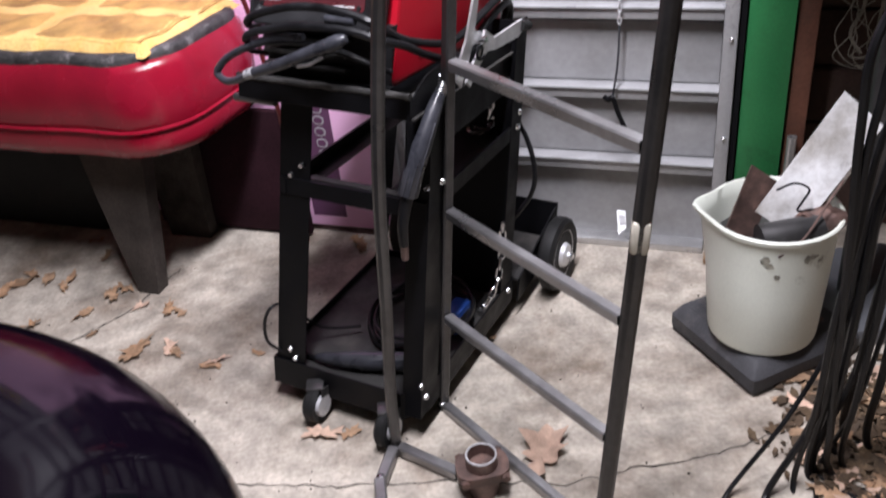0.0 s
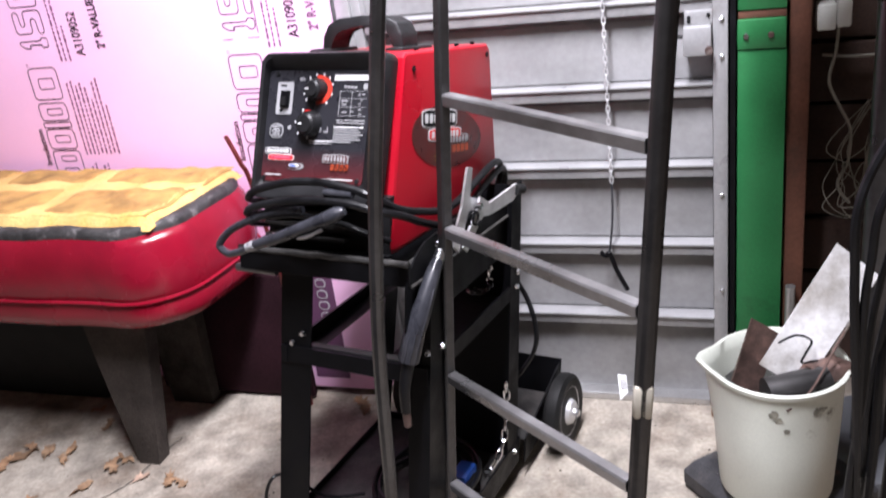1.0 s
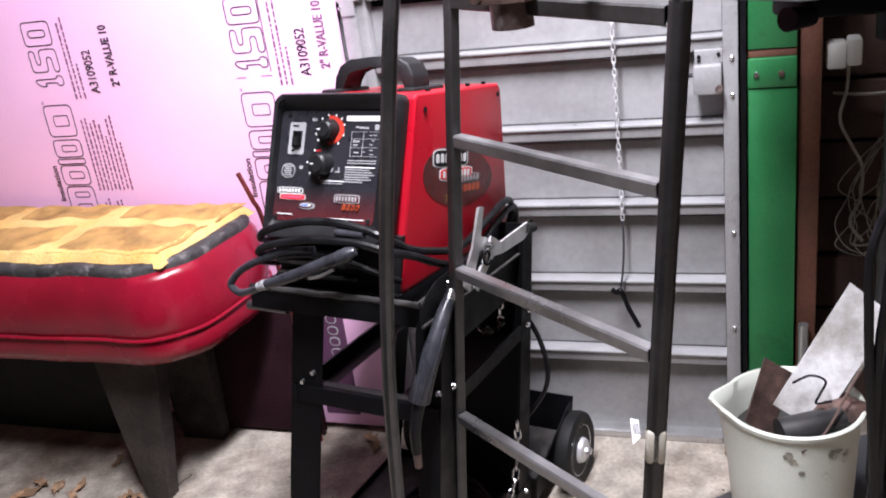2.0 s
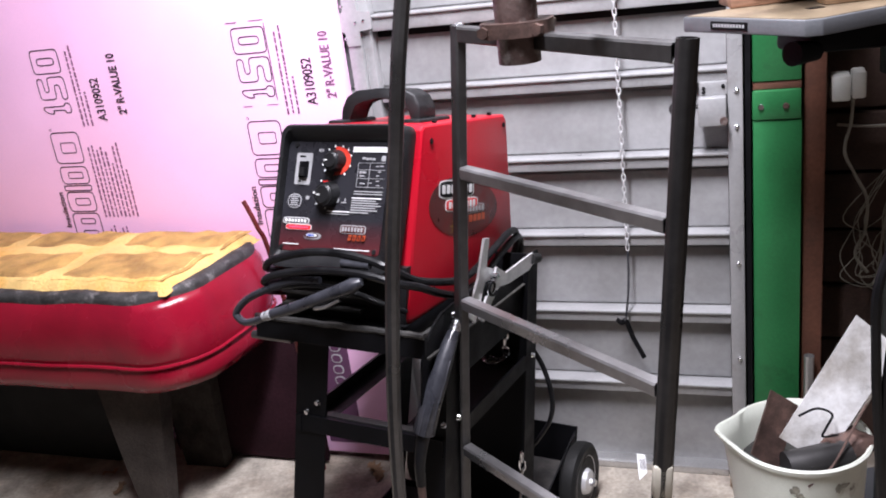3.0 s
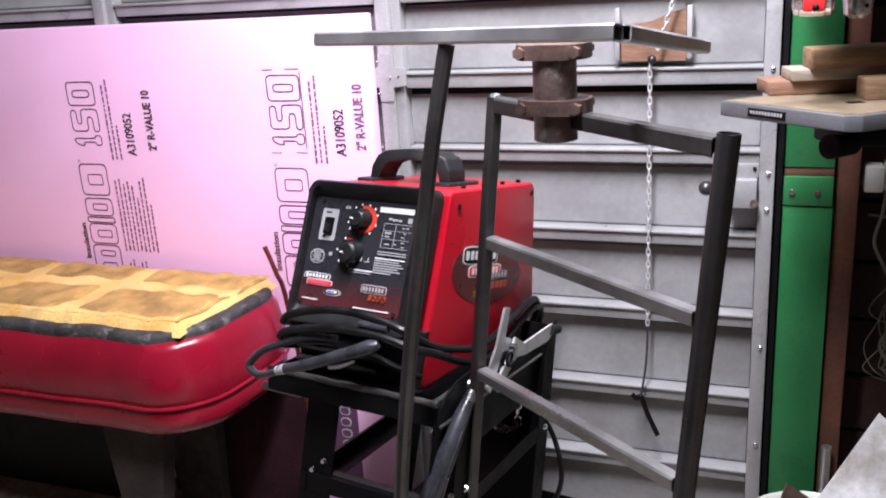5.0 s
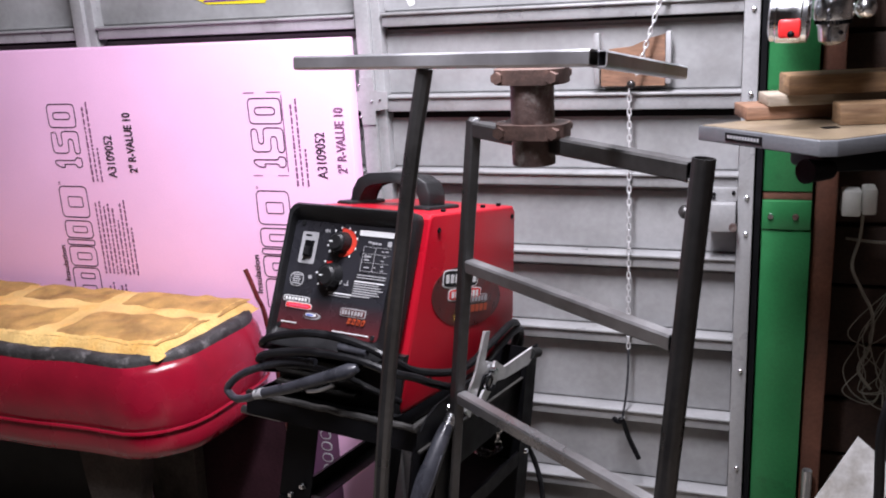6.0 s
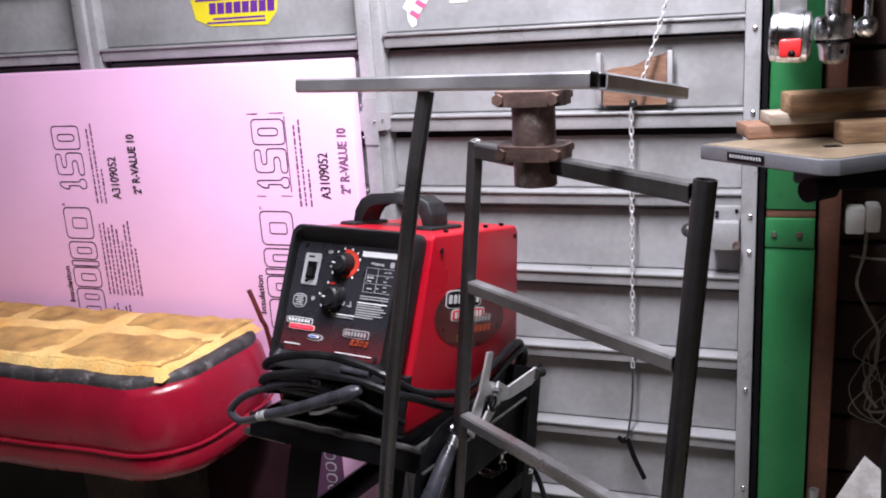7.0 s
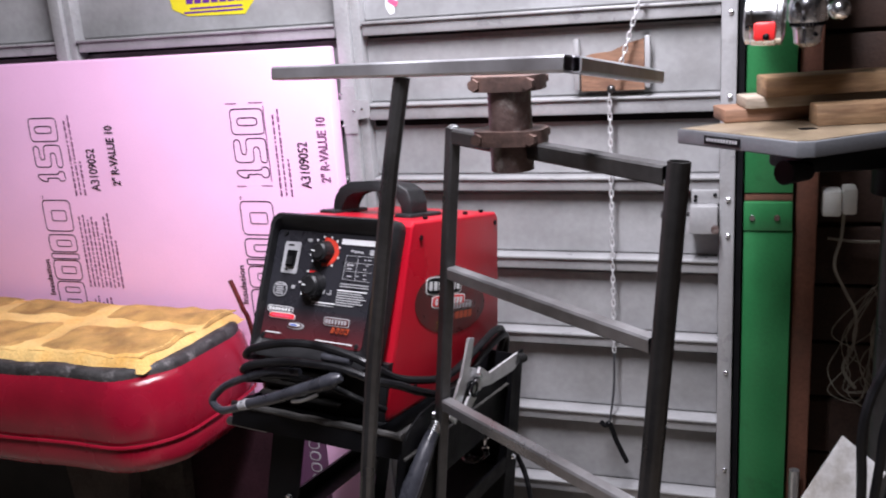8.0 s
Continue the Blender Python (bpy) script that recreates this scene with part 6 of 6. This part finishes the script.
# ---- black cables hanging at the drill press ----
bundle = thing("hanging_cables", (0.70, 1.25, 0), "bundle of black rubber cables draped to the floor", "cable")
for k, pts in enumerate((
    [(0.96, 1.72, 1.16), (0.93, 1.40, 1.22), (0.76, 1.22, 1.12), (0.650, 1.20, 0.95), (0.643, 1.20, 0.797), (0.662, 1.20, 0.527), (0.672, 1.21, 0.25), (0.678, 1.24, 0.008), (0.70, 1.10, 0.008)],
    [(0.97, 1.72, 1.15), (0.94, 1.40, 1.18), (0.78, 1.22, 1.06), (0.682, 1.20, 0.93), (0.667, 1.20, 0.831), (0.66, 1.20, 0.718), (0.666, 1.20, 0.433), (0.689, 1.21, 0.163), (0.72, 1.23, 0.008), (0.80, 1.15, 0.008)],
    [(0.96, 1.73, 1.14), (0.92, 1.42, 1.14), (0.75, 1.23, 0.98), (0.69, 1.22, 0.75), (0.675, 1.21, 0.58), (0.655, 1.20, 0.42), (0.65, 1.20, 0.22), (0.64, 1.22, 0.008), (0.60, 1.08, 0.008)],
    [(0.97, 1.73, 1.13), (0.93, 1.42, 1.06), (0.76, 1.25, 0.88), (0.70, 1.24, 0.55), (0.715, 1.25, 0.3), (0.75, 1.28, 0.008), (0.90, 1.20, 0.008)],
    [(0.98, 1.73, 1.12), (0.90, 1.42, 0.98), (0.735, 1.28, 0.55), (0.70, 1.27, 0.33), (0.62, 1.245, 0.16), (0.50, 1.205, 0.008), (0.44, 1.10, 0.008)],
    [(0.98, 1.73, 1.10), (0.90, 1.42, 0.90), (0.73, 1.25, 0.70), (0.71, 1.23, 0.45), (0.70, 1.23, 0.2), (0.69, 1.25, 0.008), (0.74, 1.16, 0.008)],
    [(0.98, 1.73, 1.09), (0.92, 1.40, 0.80), (0.78, 1.28, 0.50), (0.77, 1.29, 0.25), (0.79, 1.33, 0.008), (0.90, 1.30, 0.008)],
    [(0.98, 1.73, 1.12), (0.91, 1.40, 0.88), (0.74, 1.26, 0.62), (0.69, 1.24, 0.40), (0.66, 1.22, 0.18), (0.58, 1.20, 0.008), (0.55, 1.12, 0.008)],
    [(0.98, 1.73, 1.11), (0.88, 1.42, 0.85), (0.72, 1.28, 0.42), (0.73, 1.29, 0.2), (0.76, 1.32, 0.008), (0.86, 1.30, 0.008)],
    [(0.98, 1.73, 1.14), (0.90, 1.40, 1.00), (0.76, 1.24, 0.74), (0.745, 1.22, 0.46), (0.735, 1.22, 0.22), (0.75, 1.24, 0.008), (0.84, 1.12, 0.008)],
    [(0.98, 1.73, 1.12), (0.92, 1.40, 0.92), (0.79, 1.25, 0.66), (0.775, 1.24, 0.40), (0.74, 1.23, 0.18), (0.71, 1.26, 0.008), (0.66, 1.16, 0.008)],
    [(0.98, 1.73, 1.08), (0.93, 1.42, 0.78), (0.82, 1.28, 0.48), (0.80, 1.26, 0.24), (0.82, 1.28, 0.008), (0.92, 1.16, 0.008)],
    [(0.98, 1.73, 1.06), (0.92, 1.44, 0.70), (0.80, 1.32, 0.40), (0.765, 1.30, 0.18), (0.73, 1.33, 0.008), (0.79, 1.40, 0.008)],
)):
    bm = B()
    hose(bm, pts, (0.0075, 0.007, 0.006, 0.0065, 0.005, 0.008)[k % 6], 8)
    part("cable_run", bm, CABLE, bundle)

# ---- rounded car fender in the foreground ----
fender = thing("car_fender", (-0.80, 0.50, 0), "glossy black-purple rounded car fender reflecting the garage", "car fender")
bm = B()
FC, FR = Vector((-0.87, 0.73, 0.36)), Vector((0.59, 0.54, 0.46))
rings = []
for i in range(25):
    t = i / 24 * math.pi / 2
    r, z = math.cos(t) ** 0.85, math.sin(t) ** 0.9
    rings.append([FC + Vector((FR.x * r * math.cos(2 * math.pi * k / 64), FR.y * r * math.sin(2 * math.pi * k / 64), FR.z * z)) for k in range(64)] if i < 24 else None)


def stretch(p):
    """The fender runs on away from its rounded nose, along the car."""
    q = p.copy()
    if q.y < FC.y:
        q.y = FC.y + (q.y - FC.y) * 2.6
    if q.x < FC.x:
        q.x = FC.x + (q.x - FC.x) * 1.5
    return q


rings = [[stretch(p) for p in r] if r else None for r in rings]
vs = [[bm.verts.new((p.x, p.y, 0.0)) for p in rings[0]]] + [[bm.verts.new(p) for p in r] for r in rings[:-1]]
for p, q in zip(vs, vs[1:]):
    for k in range(64):
        bm.faces.new((p[k], p[(k + 1) % 64], q[(k + 1) % 64], q[k]))
bm.faces.new(vs[-1])
bm.faces.new(vs[0][::-1])
part("shell", bm, PAINT, fender, smooth=70)
bm = B()
hose(bm, [Vector((p.x, p.y, 0.06)) for p in rings[0]][::2], 0.012, 8, 2, True)
part("lower_bead", bm, RUBBER, fender, "dark rubber bead along the lower edge")

# ---- floor details ----
def crack(pts, w, seed):
    random.seed(seed)
    path = []
    for p, q in zip(pts, pts[1:]):
        p, q = Vector((*p, 0)), Vector((*q, 0))
        n = max(2, int((q - p).length / 0.018))
        for j in range(n):
            path.append(p.lerp(q, j / n) + Vector((random.uniform(-1, 1), random.uniform(-1, 1), 0)) * 0.005)
    bm = B()
    left, right = [], []
    for i in range(len(path)):
        a, b = path[max(0, i - 1)], path[min(len(path) - 1, i + 1)]
        t = (b - a).normalized()
        n = Vector((-t.y, t.x, 0)) * w * random.uniform(0.25, 1)
        left.append(bm.verts.new(path[i] + n + Vector((0, 0, 0.0012))))
        right.append(bm.verts.new(path[i] - n + Vector((0, 0, 0.0012))))
    for i in range(len(path) - 1):
        bm.faces.new((left[i], right[i], right[i + 1], left[i + 1]))
    part("crack", bm, CRACK, floor, "dark irregular crack in the concrete", smooth=0)


crack([(-0.502, 1.389), (-0.274, 1.349), (-0.036, 1.329), (0.195, 1.286), (0.34, 1.308), (0.435, 1.309), (0.561, 1.334), (0.696, 1.376), (0.95, 1.45)], 0.0028, 3)
crack([(-1.6, 1.45), (-1.0, 1.99), (-0.878, 2.101), (-0.769, 2.295)], 0.004, 4)
crack([(-0.502, 1.389), (-0.9, 1.43), (-1.6, 1.45)], 0.002, 6)


def leaf(x, y, size, turn, mat, seed, label):
    """A curled dry leaf with lobes, resting on the floor."""
    random.seed(seed)
    bm = B()
    lobes = ((0, -0.62), (0.07, -0.45), (0.19, -0.40), (0.12, -0.22), (0.27, -0.10), (0.17, 0.03), (0.32, 0.20), (0.17, 0.28), (0.20, 0.46), (0.05, 0.45), (0.0, 0.6), (-0.09, 0.46), (-0.22, 0.44), (-0.15, 0.26), (-0.33, 0.15), (-0.16, 0.02), (-0.26, -0.14), (-0.11, -0.22), (-0.18, -0.42), (-0.05, -0.45))
    c = bm.verts.new((0, 0, 0))
    ring = []
    for px, py in lobes:
        k = random.uniform(0.6, 1.25)
        ring.append(bm.verts.new((px * k * size, py * k * size, 0)))
    for i in range(len(ring)):
        bm.faces.new((c, ring[i], ring[(i + 1) % len(ring)]))
    bmesh.ops.subdivide_edges(bm, edges=list(bm.edges), cuts=1)
    kx, ky = random.uniform(3, 12), random.uniform(-2, 4)
    for v in bm.verts:
        v.co.z = kx * v.co.x ** 2 + ky * v.co.y ** 2 + 0.012 * noise.noise(v.co * 40 + Vector((seed, 0, 0)))
    low = min(v.co.z for v in bm.verts)
    r = Matrix.Rotation(radians(turn), 3, "Z")
    for v in bm.verts:
        v.co = r @ v.co + Vector((x, y, 0.003 - low))
    ret = bmesh.ops.extrude_face_region(bm, geom=list(bm.faces))
    for v in ret["geom"]:
        if isinstance(v, bmesh.types.BMVert):
            v.co.z += 0.0006
    tagged(part("dry_leaf", bm, mat, smooth=60), label, "leaf", "leaves on the floor")


spots = [(-0.74, 1.888, 0.07, LEAF_PALE), (-0.72, 1.87, 0.06, LEAF), (-0.615, 1.80, 0.06, LEAF), (-0.60, 1.815, 0.05, LEAF_PALE), (-0.83, 1.893, 0.10, LEAF), (-0.776, 2.069, 0.07, LEAF), (-0.74, 2.05, 0.05, LEAF), (-0.319, 1.51, 0.09, LEAF_PALE), (-0.25, 1.50, 0.05, LEAF), (0.16, 1.367, 0.16, LEAF_PALE), (-1.239, 2.328, 0.06, LEAF), (-1.18, 2.30, 0.07, LEAF), (-0.25, 2.313, 0.08, LEAF), (-0.96, 2.17, 0.08, LEAF), (-0.93, 2.20, 0.06, LEAF), (-0.86, 2.10, 0.05, LEAF_PALE), (-1.02, 2.09, 0.06, LEAF), (-0.50, 1.83, 0.04, LEAF), (-1.3, 2.25, 0.06, LEAF), (-1.12, 2.24, 0.05, LEAF), (-0.24, 2.27, 0.06, LEAF), (-0.97, 1.99, 0.04, LEAF), (0.10, 1.78, 0.03, LEAF), (0.02, 1.72, 0.03, LEAF)]
random.seed(21)
for k in range(60):
    spots.append((random.uniform(0.68, 1.05), random.uniform(1.15, 1.55), random.uniform(0.04, 0.09), LEAF if k % 6 else LEAF_PALE))
for k in range(10):
    spots.append((random.uniform(-1.6, -0.9), random.uniform(2.05, 2.5), random.uniform(0.04, 0.08), LEAF))
for i, (x, y, s, mt) in enumerate(spots):
    leaf(x, y, s, random.uniform(0, 360) if i > 9 else 37 * i, mt, 100 + i, "curled pale pinkish dry leaf on the concrete" if mt is LEAF_PALE else "curled brown dry leaf on the concrete")
random.seed(31)
bm = B()
for k in range(160):
    x, y = random.uniform(-1.4, 0.95), random.uniform(1.2, 2.3)
    s = random.uniform(0.001, 0.0035)
    g = bmesh.ops.create_icosphere(bm, subdivisions=1, radius=s)
    for v in g["verts"]:
        v.co = Vector((v.co.x + x, v.co.y + y, max(0, v.co.z * 0.7 + s * 0.4)))
tagged(part("grit", bm, WOOD_OLD), "scattered grit and crumbs on the concrete", "debris", kind="stuff")


# crumbled leaves gathered under the hanging cables
random.seed(44)
bm = B()
for k in range(900):
    x, y = random.gauss(0.86, 0.10), random.gauss(1.30, 0.11)
    if x < 0.60 or y > 1.42 and x < 0.70:
        continue
    s = random.uniform(0.006, 0.020)
    r = Euler((random.uniform(-0.5, 0.5), random.uniform(-0.5, 0.5), random.uniform(0, 6.3))).to_matrix()
    vs = [r @ Vector(p) for p in ((-s, -s * 0.5, 0), (0, -s * 0.6, 0.15 * s), (s, 0, 0), (0.1 * s, s * 0.5, 0.2 * s), (-s * 0.7, s * 0.4, 0))]
    low = min(v.z for v in vs)
    bm.faces.new([bm.verts.new(v + Vector((x, y, 0.002 - low + random.uniform(0, 0.006)))) for v in vs])
tagged(part("leaf_litter", bm, LITTER, smooth=0), "crumbled brown leaf litter on the concrete under the cables", "leaf litter", kind="stuff")
